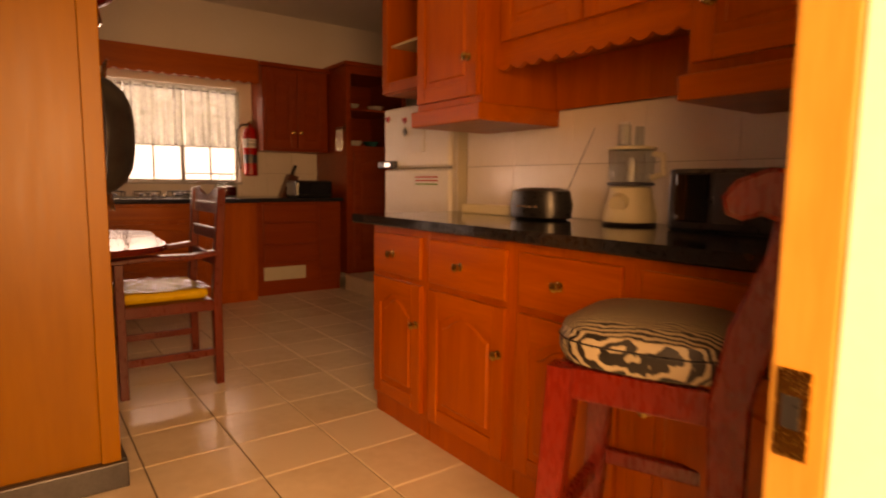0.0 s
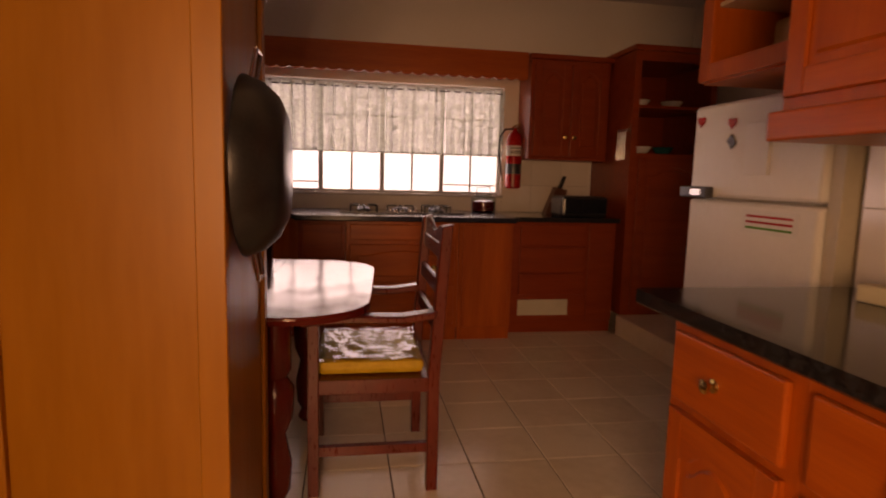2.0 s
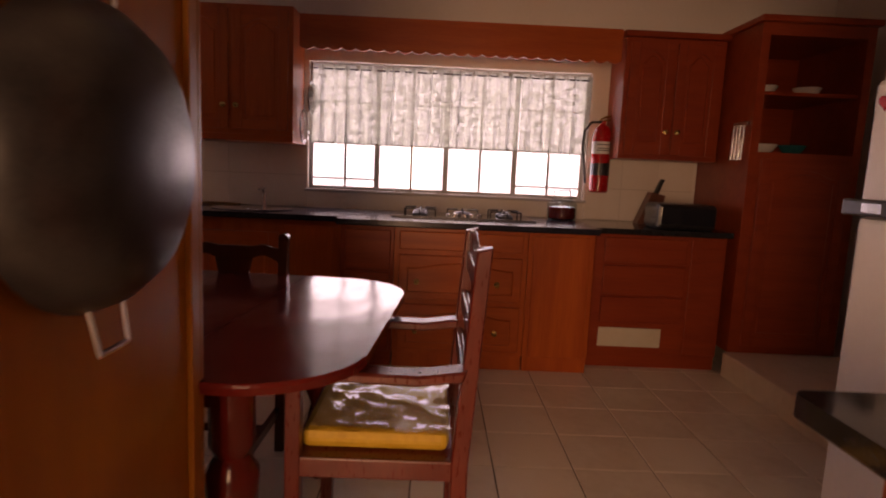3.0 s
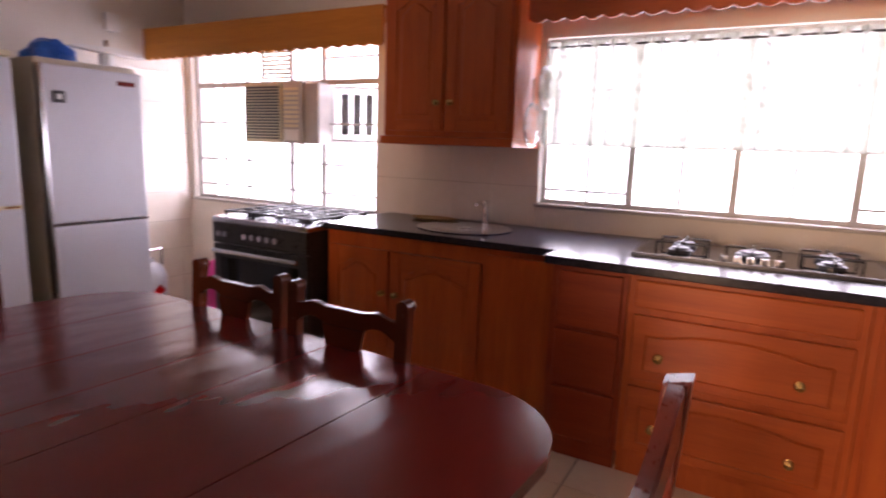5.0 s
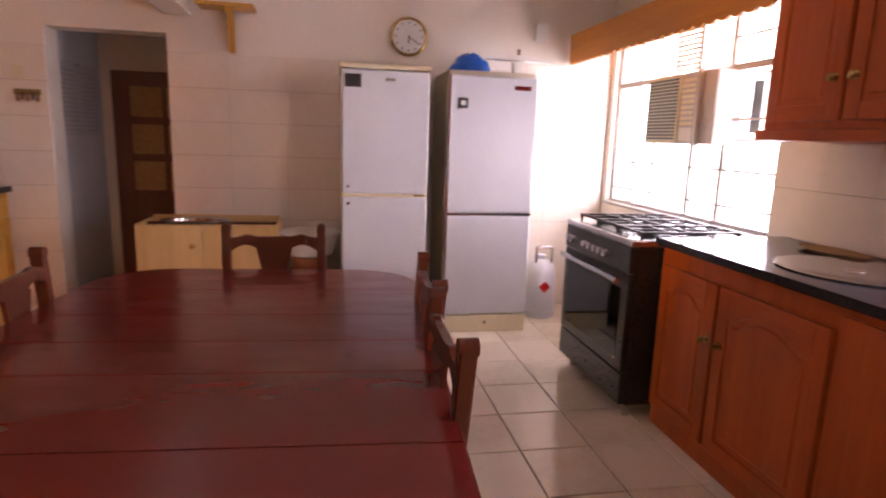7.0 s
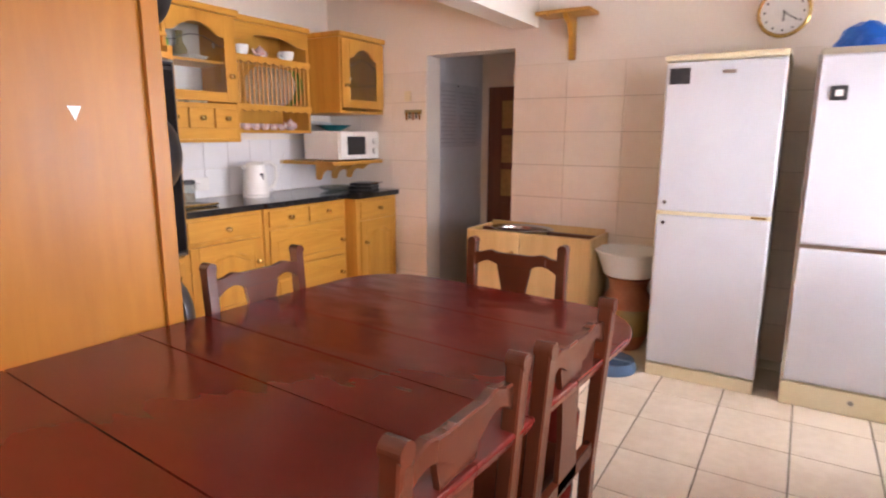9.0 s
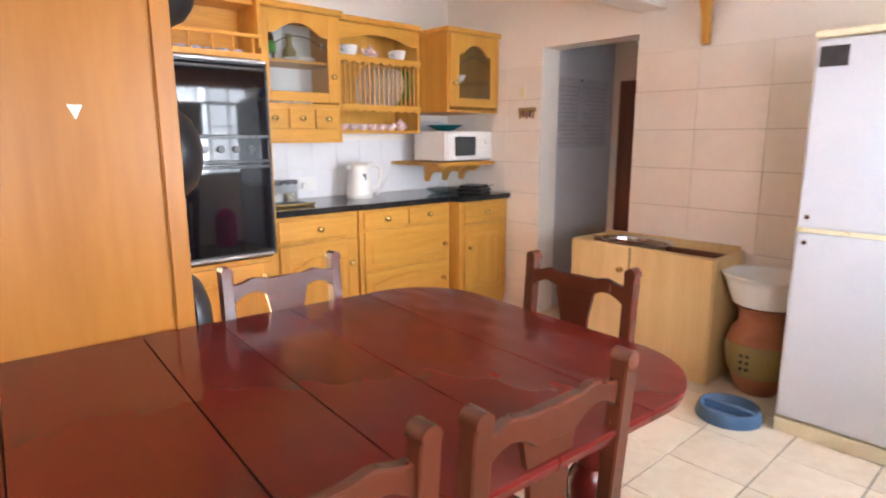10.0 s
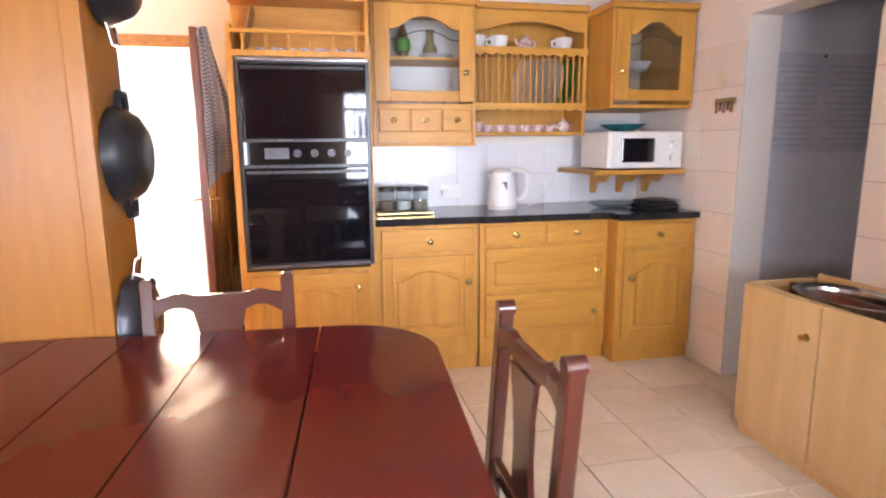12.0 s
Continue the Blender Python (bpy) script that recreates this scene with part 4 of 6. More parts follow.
part("valve", bm, "brass", ex)
part("hose", bent(bmesh.new(), [(-0.015, -0.02, 0.49), (-0.09, -0.03, 0.485), (-0.135, -0.03, 0.42), (-0.14, -0.03, 0.3), (-0.12, -0.03, 0.18), (-0.105, -0.03, 0.06)], 0.008), "rubber", ex, "black rubber hose", smooth=True)
part("bracket", block(-0.03, 0.03, 0.05, 0.073, 0.2, 0.34), "darkgrey", ex)

# north wall units
wc = wall_unit(pose(-0.42, 6.68, 0), 0.80, 0.335, 1.385, 2.2, "cherry", "orange varnished wall cabinet with two doors between the windows", [(0.03, 0.385, 0.355), (0.41, 0.77, 0.44)], 0.045)
wr = wall_unit(pose(2.54, 6.70, 0), 0.66, 0.315, 1.34, 2.12, "redwood", "red-brown wall cabinet with two doors beside the larder", [(0.03, 0.325, 0.295), (0.34, 0.63, 0.37)])
part("cornice", block(-0.02, 0.68, -0.03, 0.315, 2.121, 2.16, 0.008), "redwood", wr)
fan = thing("sieve", pose(0.42, 6.83, 1.46), "round wire kitchen sieve hanging on the cabinet side", "sieve")
bm = bmesh.new()
ring = [(0.0, 0.11 * math.cos(a), 0.11 * math.sin(a)) for a in [2 * math.pi * i / 24 for i in range(25)]]
bent(bm, ring, 0.006, 6)
bent(bm, [(0, 0, 0.11), (0, 0, 0.24)], 0.006, 6)
part("rim", bm, "steel", fan)
bm = bmesh.new()
turned(bm, [(0.105, 0), (0.09, 0.03), (0.05, 0.05), (0.01, 0.055)], seg=24, m=Matrix.Rotation(radians(90), 4, 'Y'))
part("mesh_bowl", bm, "plasticfilm", fan, smooth=True)

copy_thing(fan, pose(0.45, 6.93, 1.66))
bw = thing("window_louvre", pose(-1.83, 7.115, 1.77), "pale slatted louvre outside the glass above the air conditioner", "louvre")
for i in range(9):
    part("slat", block(0, 0.3, 0, 0.03, 0.012 + i * 0.03, 0.026 + i * 0.03), "vent", bw)
for x in (-0.02, 0.3):
    part("post", block(x, x + 0.02, 0, 0.03, 0, 0.29), "paint_frame", bw)

# larder and step
lr = thing("larder", pose(3.215, 6.31, 0), "tall dark red wooden larder with an open shelf niche", "larder")
for x in (0, 0.63):
    part("side", block(x, x + 0.05, 0, 0.69, 0.15, 2.15), "redwood", lr)
part("lower_body", block(0.05, 0.63, 0, 0.69, 0.15, 1.40), "redwood", lr)
part("top", block(0.05, 0.63, 0, 0.69, 2.08, 2.15), "redwood", lr)
part("back", block(0.05, 0.63, 0.66, 0.69, 1.40, 2.08), "redwood", lr)
part("shelf", block(0.05, 0.63, 0.02, 0.66, 1.74, 1.76), "redwood", lr)
panel_door(lr, 0.07, 0.61, 0.2, 1.36, "redwood")
part("cornice", block(-0.02, 0.70, -0.03, 0.69, 2.151, 2.19, 0.008), "redwood", lr)
for x, z, mt in ((0.12, 1.761, "porcelain"), (0.4, 1.761, "porcelain"), (0.35, 1.401, "teal"), (0.16, 1.401, "porcelain")):
    b_ = thing("bowl", pose(3.215 + x + 0.05, 6.55, z), "stacked pale bowls in the larder niche", "bowl", "bowls in the larder")
    part("bowl", turned(bmesh.new(), [(0.03, 0), (0.06, 0.02), (0.085, 0.06), (0.08, 0.062), (0.05, 0.03)], seg=24), mt, b_, smooth=True)
tagged(part("step", block(3.185, 4.098, 4.6, 6.309, -0.005, 0.15, 0.008), "tile"), "tiled raised step in front of the larder", "step")
ut = thing("utensil_rack", pose(3.208, 6.5, 1.32, 0, 0, -90), "small metal utensil rack hung on the larder side", "utensil rack")
part("rail", block(0, 0.16, -0.012, 0.006, 0.24, 0.26), "steel", ut)
for i in range(4):
    part("utensil", tube(bmesh.new(), (0.02 + i * 0.04, -0.016, 0.24), (0.02 + i * 0.04, -0.016, 0.03), 0.004, 0.008, 8), "steel", ut)
bb = thing("bread_bin", pose(2.74, 6.42, 0.899), "black metal bread bin on the worktop", "bread bin")
part("case", block(0, 0.38, 0, 0.26, 0, 0.16, 0.025), "black", bb)
part("lid", block(0.02, 0.36, -0.006, 0.0, 0.03, 0.14, 0.003), "blackglass", bb)
kb = thing("knife_block", pose(2.80, 6.86, 0.899, 0, 0, 0), "wooden knife block with knives", "knife block")
part("block", outline(bmesh.new(), [(-0.05, 0), (0.09, 0), (0.13, 0.2), (0.04, 0.22)], -0.05, 0.05), "darkwood", kb)
for i in range(3):
    part("knife_handle", tube(bmesh.new(), (0.06 + 0.02 * i, -0.03 + 0.03 * i, 0.21), (0.1 + 0.02 * i, -0.03 + 0.03 * i, 0.31), 0.011, 0.009, 8), "black", kb)

# ---- table and chairs ----
tb = thing("dining_table", UPRIGHT, "long dark red mahogany table with rounded ends and plank leaves", "table")


def table_edge(x):
    """Half width of the rounded table top at x."""
    c, a, b, r = 0.28, 0.935, 0.605, 0.27
    d = max(0.0, abs(x - c) - (a - r))
    return b - r + math.sqrt(max(0.0, r * r - d * d))


cuts = [-0.655, -0.32, -0.02, 0.22, 0.44, 0.78, 1.215]
for x0, x1 in zip(cuts, cuts[1:]):
    xs = [x0 + 0.0022 + (x1 - x0 - 0.0044) * i / 24 for i in range(25)]
    bm = bmesh.new()
    rows = [[bm.verts.new((x, 4.575 + sy * (table_edge(x) - inset), z)) for sy, z, inset in
             ((-1, 0.722, 0.006), (-1, 0.74, 0), (-1, 0.747, 0.001), (-1, 0.75, 0.004), (1, 0.75, 0.004), (1, 0.747, 0.001), (1, 0.74, 0), (1, 0.722, 0.006))] for x in xs]
    for a, b in zip(rows, rows[1:]):
        for i in range(8):
            bm.faces.new((a[i], b[i], b[(i + 1) % 8], a[(i + 1) % 8]))
    bm.faces.new(rows[0])
    bm.faces.new(rows[-1][::-1])
    bmesh.ops.recalc_face_normals(bm, faces=bm.faces[:])
    part("plank", bm, "mahogany", tb)
bm = bmesh.new()
for y in (4.12, 4.99):
    box(bm, -0.42, 0.92, y, y + 0.025, 0.63, 0.721)
for x in (-0.42, 0.895):
    box(bm, x, x + 0.025, 4.145, 4.99, 0.63, 0.721)
part("apron", bm, "mahogany", tb)
part("bed", block(-0.41, 0.91, 4.146, 4.989, 0.705, 0.7205), "darkwood", tb)
for x in (-0.4, 0.9):
    for y in (4.16, 4.97):
        bm = turned(bmesh.new(), [(0.03, 0), (0.045, 0.02), (0.03, 0.06), (0.05, 0.1), (0.055, 0.2), (0.035, 0.3), (0.06, 0.36), (0.065, 0.46), (0.04, 0.5), (0.055, 0.53), (0.055, 0.72)], (x, y, 0), 20)
        part("leg", bm, "mahogany", tb, smooth=True)


def dining_chair(label):
    """Faces +y; origin on the floor below the seat's middle."""
    c = thing("dining_chair", UPRIGHT, label, "chair", "chairs round the table")
    for sx in (-1, 1):
        pts = [(-0.19, 0), (-0.155, 0), (-0.165, 0.43), (-0.196, 0.90), (-0.234, 0.90), (-0.20, 0.43)]
        bm = outline(bmesh.new(), pts, sx * 0.2 - 0.019, sx * 0.2 + 0.019, "x", bevel=0.004)
        tube(bm, (sx * 0.2, -0.236, 0.898), (sx * 0.2, -0.194, 0.898), 0.0195, seg=20)
        part("back_post", bm, "chairwood", c)
        part("leg", block(sx * 0.185 - 0.018, sx * 0.185 + 0.018, 0.17, 0.206, 0, 0.43, 0.004), "chairwood", c)
    n = 40
    top, low = [], []
    for i in range(n + 1):
        s = -1 + 2 * i / n
        q = abs(s)
        ear = math.exp(-((q - 0.62) / 0.16) ** 2)
        top.append((s * 0.185, 0.856 + 0.011 * ear + 0.006 * math.cos(s * math.pi / 2)))
        gap = math.sin(math.pi * min(1, max(0, (q - 0.28) / 0.72)))
        low.append((s * 0.185, 0.795 + 0.03 * gap))
    bm = outline(bmesh.new(), top + low[::-1], -0.215, -0.192, bevel=0.004)
    part("top_rail", bm, "chairwood", c)
    sp = [(-0.075, 0.81), (0.075, 0.81), (0.055, 0.72), (0.048, 0.62), (0.06, 0.5), (0.06, 0.47), (-0.06, 0.47), (-0.06, 0.5), (-0.048, 0.62), (-0.055, 0.72)]
    bm = outline(bmesh.new(), sp, -0.2, -0.186)

    part("splat", bm, "chairwood", c)
    part("lower_rail", block(-0.185, 0.185, -0.2, -0.178, 0.46, 0.505, 0.004), "chairwood", c)
    part("seat_frame", block(-0.205, 0.205, -0.165, 0.21, 0.40, 0.435, 0.004), "chairwood", c)
    part("seat", block(-0.195, 0.195, -0.155, 0.205, 0.436, 0.465, 0.012), "chairwood", c)
    part("stretcher", block(-0.185, 0.185, -0.005, 0.015, 0.16, 0.185), "chairwood", c)
    for sx in (-1, 1):
        part("stretcher", block(sx * 0.19 - 0.01, sx * 0.19 + 0.01, -0.16, 0.17, 0.155, 0.19), "chairwood", c)
    return c


tb.matrix_world = pose(0.25, 4.565, 0, 0, 0, -4) @ pose(-0.25, -4.565, 0)

ch = dining_chair("dark brown wooden dining chair with a shaped splat back, tucked in")
ch.matrix_world = pose(-0.065, 4.17, 0)
copy_thing(ch, pose(0.03, 4.985, 0, 0, 0, 178))
copy_thing(ch, pose(0.52, 4.95, 0, 0, 0, 179))
copy_thing(ch, pose(-0.60, 4.645, 0, 0, 0, -90))

# armchair at the table's east end, facing west
ar = thing("armchair", pose(1.21, 4.49, 0, 0, 0, 90) @ Matrix.Diagonal((1.14, 1, 1.02, 1)), "dark red wooden carver chair with a plastic-covered yellow seat", "chair", "chairs round the table")
for sx in (-1, 1):
    pts = [(-0.24, 0), (-0.20, 0), (-0.195, 0.43), (-0.235, 0.985), (-0.275, 0.995), (-0.24, 0.43)]
    part("back_post", outline(bmesh.new(), pts, sx * 0.225 - 0.02, sx * 0.225 + 0.02, "x", bevel=0.004), "carver", ar)
    part("leg", block(sx * 0.225 - 0.02, sx * 0.225 + 0.02, 0.2, 0.24, 0, 0.64, 0.004), "carver", ar)
    bm = bmesh.new()
    outline(bm, [(-0.215, 0.655), (-0.1, 0.64), (0.1, 0.645), (0.26, 0.635), (0.27, 0.66), (0.1, 0.672), (-0.1, 0.668), (-0.225, 0.685)], sx * 0.23 - 0.03, sx * 0.23 + 0.03, "x", bevel=0.006)
    part("armrest", bm, "carver", ar)
    part("stretcher", block(sx * 0.225 - 0.012, sx * 0.225 + 0.012, -0.2, 0.2, 0.15, 0.185), "carver", ar)
part("seat_frame", block(-0.24, 0.24, -0.2, 0.235, 0.38, 0.435, 0.005), "carver", ar)
se = part("seat", block(-0.2, 0.2, -0.19, 0.21, 0.436, 0.49, 0.022), "yellowcloth", ar, "yellow floral cushion")
bm = bmesh.new()
g = [[bm.verts.new((-0.205 + 0.41 * i / 20, -0.195 + 0.41 * j / 20, 0.494 + 0.008 * noise.noise(Vector((i * 0.5, j * 0.35, 0))) + 0.004 * noise.noise(Vector((i * 1.3, j * 0.9, 3))))) for j in range(21)] for i in range(21)]
for i in range(20):
    for j in range(20):
        bm.faces.new((g[i][j], g[i + 1][j], g[i + 1][j + 1], g[i][j + 1]))
part("plastic_cover", bm, "plasticfilm", se, "crinkled clear plastic cover", smooth=True)
bm = bmesh.new()
for k in range(3):
    box(bm, -0.205, 0.205, -0.235 - 0.012 * k, -0.215 - 0.012 * k, 0.60 + 0.13 * k, 0.66 + 0.13 * k, 0.006)
part("backrest", bm, "carver", ar)
n = 20
bm = outline(bmesh.new(), [(-0.2 + 0.4 * i / n, 0.97 + 0.02 * math.cos(6.28 * i / n)) for i in range(n + 1)] + [(0.2, 0.9), (-0.2, 0.9)], -0.268, -0.245, bevel=0.004)
part("top_rail", bm, "carver", ar)

# ---- pans on the pillar ----


def wok(m, r, depth, mat, label, handles="wire"):
    """A round pan hung flat on a wall; opens towards local -z, base points along +z."""
    w = thing("wok", m, label, "pan")
    bm = turned(bmesh.new(), [(r * 0.96, 0.006), (r, 0.0), (r * 1.0, 0.008), (r * 0.93, depth * 0.45), (r * 0.78, depth * 0.8), (r * 0.58, depth), (r * 0.1, depth * 1.02)], seg=40)
    part("pan", bm, mat, w, smooth=True)
    for s in (-1, 1):
        if handles == "wire":
            pts = [(-0.04, s * r * 0.95, 0.02), (-0.035, s * (r + 0.05), 0.03), (0.035, s * (r + 0.05), 0.03), (0.04, s * r * 0.95, 0.02)]
            part("handle", bent(bmesh.new(), pts, 0.005), "steel", w)
        else:
            pts = [(-0.045, s * r * 0.93, 0.025), (-0.028, s * (r + 0.035), 0.028), (0.028, s * (r + 0.035), 0.028), (0.045, s * r * 0.93, 0.025)]
            part("handle", bent(bmesh.new(), pts, 0.011), mat, w)
    return w


wok(pose(0.875, 3.555, 1.195, 90, 0, 90), 0.205, 0.095, "iron", "large black iron wok hanging on the pillar side")
wok(pose(0.875, 3.66, 1.80, 90, 0, 90), 0.15, 0.09, "potmetal", "dark red enamel pan hanging high on the pillar")
wok(pose(0.23, 3.79, 1.275, 90, 0, -90), 0.15, 0.085, "iron", "black cast iron pan with loop handles on the pillar", "loop")
wok(pose(0.23, 3.80, 1.78, 90, 0, -90), 0.13, 0.10, "iron", "black pot with wire handle hanging high on the pillar")
wok(pose(0.23, 3.80, 0.74, 90, 0, -90), 0.16, 0.07, "darkgrey", "dark grey roasting pan hanging low on the pillar")

# ---- south dresser ----
S = 180
ov = thing("oven_column", pose(0.035, 2.69, 0, 0, 0, S), "honey pine oven housing with a spindle gallery shelf", "cabinet")
bm = block(0, 0.03, 0, 0.62, 0, 1.80)
box(bm, 0.67, 0.70, 0, 0.62, 0, 1.80)
box(bm, 0.03, 0.67, 0, 0.62, 0, 0.655)
box(bm, 0.03, 0.67, 0, 0.62, 1.735, 1.765)
box(bm, 0.03, 0.67, 0.55, 0.62, 0.655, 1.735)
part("body", bm, "pine", ov)
bm = block(0.0, 0.70, 0.30, 0.32, 1.765, 2.06)
box(bm, 0, 0.02, 0.05, 0.30, 1.80, 1.9)
box(bm, 0.68, 0.70, 0.05, 0.30, 1.80, 2.06)
box(bm, 0.0, 0.70, 0.10, 0.32, 2.03, 2.06)
part("gallery_back", bm, "pine_h", ov)
part("gallery_rail", block(0.02, 0.68, 0.005, 0.025, 1.845, 1.865, 0.005), "pine_h", ov)
for i in range(6):
    part("spindle", turned(bmesh.new(), [(0.006, 1.766), (0.01, 1.785), (0.006, 1.80), (0.01, 1.825), (0.006, 1.845)], (0.08 + i * 0.11, 0.015, 0), 10), "pine", ov)
part("cornice", block(-0.01, 0.71, 0.07, 0.32, 2.061, 2.10, 0.01), "pine_h", ov)
panel_door(ov, 0.05, 0.65, 0.11, 0.63, "pine", [(0.60, 0.55)])
tr = thing("tray", pose(-0.02, 2.47, 1.768, 0, -14, 0), "wicker tray leaning on the gallery shelf", "tray")
part("weave", block(-0.012, 0.0, -0.12, 0.12, 0, 0.24, 0.005), "bamboo", tr)

for i in range(7):
    b_ = thing("saucer", pose(-0.12 - i * 0.075, 2.52, 1.767), "small blue and white dish on the gallery shelf", "dish", "dishes on the gallery shelf")
    part("dish", turned(bmesh.new(), [(0.018, 0), (0.022, 0.004), (0.033, 0.03), (0.03, 0.031), (0.018, 0.008)], seg=18), "bluewhite", b_, smooth=True)

oven = thing("double_oven", pose(0.0, 2.69, 0, 0, 0, S), "black glass built-in double oven", "oven")
part("frame", block(0, 0.655, -0.012, 0.5, 0.67, 1.725, 0.004), "black", oven)
for nm, z0, z1 in (("upper_door", 1.335, 1.70), ("lower_door", 0.70, 1.19)):
    d = part(nm, block(0.02, 0.635, -0.028, -0.0125, z0, z1, 0.004), "blackglass", oven)
    part("door_handle", block(0.03, 0.625, -0.038, -0.028, z1 - 0.03, z1 - 0.012, 0.004), "black", d)
cp = part("control_panel", block(0.02, 0.635, -0.024, -0.0125, 1.205, 1.32, 0.003), "blackglass", oven)
for i in range(4):
    part("dial", tube(bmesh.new(), (0.28 + i * 0.085, -0.04, 1.262), (0.28 + i * 0.085, -0.024, 1.262), 0.018, 0.02, 16), "black", cp)
part("clock_display", block(0.12, 0.24, -0.026, -0.024, 1.235, 1.29), "darkgrey", cp)
part("top_trim", block(0.01, 0.645, -0.022, -0.012, 1.712, 1.725), "steel", oven)
part("bottom_trim", block(0.02, 0.635, -0.02, -0.012, 0.672, 0.688), "steel", oven)

G = "pine dresser base cabinets"
base_unit(pose(-0.668, 2.63, 0, 0, 0, S), 0.585, 0.56, "pine", "honey pine base cabinet with one drawer over an arched door", [
    ("drawer", 0.03, 0.555, 0.71, 0.84, [(0.30, 0.77)]), ("door", 0.03, 0.555, 0.20, 0.685, [(0.52, 0.53)])], group=G)
base_unit(pose(-1.258, 2.645, 0, 0, 0, S), 0.79, 0.575, "pine", "honey pine base cabinet with two small and two deep drawers", [
    ("drawer", 0.03, 0.385, 0.735, 0.845, [(0.21, 0.79)]), ("drawer", 0.40, 0.76, 0.735, 0.845, [(0.58, 0.79)]),
    ("fielded", 0.03, 0.76, 0.455, 0.715, [(0.715, 0.56)]), ("fielded", 0.03, 0.76, 0.18, 0.44, [(0.7, 0.31)])], group=G)
base_unit(pose(-2.05, 2.755, 0, 0, 0, S), 0.505, 0.685, "pine", "honey pine corner base cabinet with a drawer over an arched door", [
    ("drawer", 0.04, 0.47, 0.71, 0.84, [(0.26, 0.775)]), ("door", 0.04, 0.47, 0.15, 0.69, [(0.085, 0.52)])], group=G)
worktop("worktop", [(-0.668, 2.66), (-1.25, 2.66), (-1.26, 2.68), (-2.03, 2.68), (-2.04, 2.79), (-2.555, 2.79), (-2.555, 2.066), (-0.668, 2.066)], 0.862, 0.902, "granite", "black polished dresser worktop with stepped front edge")

# upper dresser
ug = thing("glazed_wall_cabinet", pose(-0.695, 2.43, 0, 0, 0, S), "honey pine wall cabinet with an arched glass door and spice drawers", "cabinet", "pine dresser wall cabinets")
shell(ug, 0.595, 0.365, 1.29, 2.07, "pine")
part("drawer_box", block(0.02, 0.575, 0.0, 0.28, 1.31, 1.53), "pine_h", ug)
for i in range(3):
    drawer_front(ug, 0.03 + i * 0.183, 0.197 + i * 0.183, 1.375, 1.50, "pine_h", [(0.113 + i * 0.183, 1.438)])


def glass_door(u, w, z0, z1, knob):
    d = part("door", outline(bmesh.new(), arch(0.10, w - 0.10, z1 - 0.13, 0.07) + [(w - 0.10, z1), (0.10, z1)], -0.02, -0.001), "pine", u)
    part("stile", block(0.012, 0.0995, -0.02, -0.001, z0, z1, 0.004), "pine", d)
    part("stile", block(w - 0.0995, w - 0.012, -0.02, -0.001, z0, z1, 0.004), "pine", d)
    part("rail", block(0.10, w - 0.10, -0.02, -0.001, z0, z0 + 0.06, 0.003), "pine_h", d)
    part("pane", block(0.10, w - 0.10, -0.012, -0.009, z0 + 0.06, z1 - 0.05), "glass", d).visible_shadow = False
    bent_bm = bent(bmesh.new(), [(p[0], -0.014, p[1] - 0.035) for p in arch(0.10, w - 0.10, z1 - 0.15, 0.05, 8)], 0.003, 6)
    part("leading", bent_bm, "darkgrey", d)
    knob_on(d, knob, -0.02, z0 + 0.16)


glass_door(ug, 0.595, 1.54, 2.06, 0.53)
part("shelf", block(0.02, 0.575, 0.03, 0.33, 1.775, 1.79), "pine_h", ug)
part("lining", block(0.02, 0.575, 0.33, 0.35, 1.54, 2.05), "white_plastic", ug)
part("cornice", block(-0.02, 0.615, -0.03, 0.365, 2.071, 2.11, 0.01), "pine_h", ug)
ur = thing("plate_rack", pose(-1.292, 2.36, 0, 0, 0, S), "honey pine open plate rack with scalloped shelves", "plate rack", "pine dresser wall cabinets")
W = 0.72
part("side", block(0, 0.02, 0, 0.295, 1.35, 2.07), "pine", ur)
part("side", block(W - 0.02, W, 0, 0.295, 1.35, 2.07), "pine", ur)
part("back", block(0.02, W - 0.02, 0.28, 0.295, 1.35, 2.07), "pine", ur)
part("top", block(0.02, W - 0.02, 0.019, 0.28, 2.05, 2.07), "pine_h", ur)
part("arched_board", outline(bmesh.new(), arch(0.02, W - 0.02, 1.96, 0.05) + [(W - 0.02, 2.07), (0.02, 2.07)], 0.0, 0.018), "pine_h", ur)
for z in (1.845, 1.525, 1.352):
    sh = part("shelf", block(0.02, W - 0.02, 0.0, 0.28, z, z + 0.018), "pine_h", ur)
    if z > 1.4:
        part("scalloped_edge", outline(bmesh.new(), scallop(0.0, W, z - 0.03, z + 0.018, 10, 0.014), -0.016, -0.001), "pine_h", sh)
for i in range(17):
    part("dowel", tube(bmesh.new(), (0.05 + i * 0.0395, 0.02, 1.543), (0.05 + i * 0.0395, 0.02, 1.845), 0.0065, 0.0065, 8), "pine", ur)
part("cornice", block(0.0, W, -0.03, 0.295, 2.071, 2.11, 0.01), "pine_h", ur)
uc = thing("corner_wall_cabinet", pose(-2.03, 2.645, 0, 0, 0, S), "honey pine corner wall cabinet with an arched glass door", "cabinet", "pine dresser wall cabinets")
shell(uc, 0.52, 0.58, 1.50, 2.04, "pine")
glass_door(uc, 0.52, 1.54, 2.03, 0.05)
part("shelf", block(0.02, 0.50, 0.03, 0.56, 1.715, 1.727), "glass", uc)
part("lining", block(0.02, 0.50, 0.55, 0.569, 1.52, 2.02), "cream_inside", uc)
part("cornice", block(-0.02, 0.525, -0.03, 0.58, 2.041, 2.08, 0.01), "pine_h", uc)

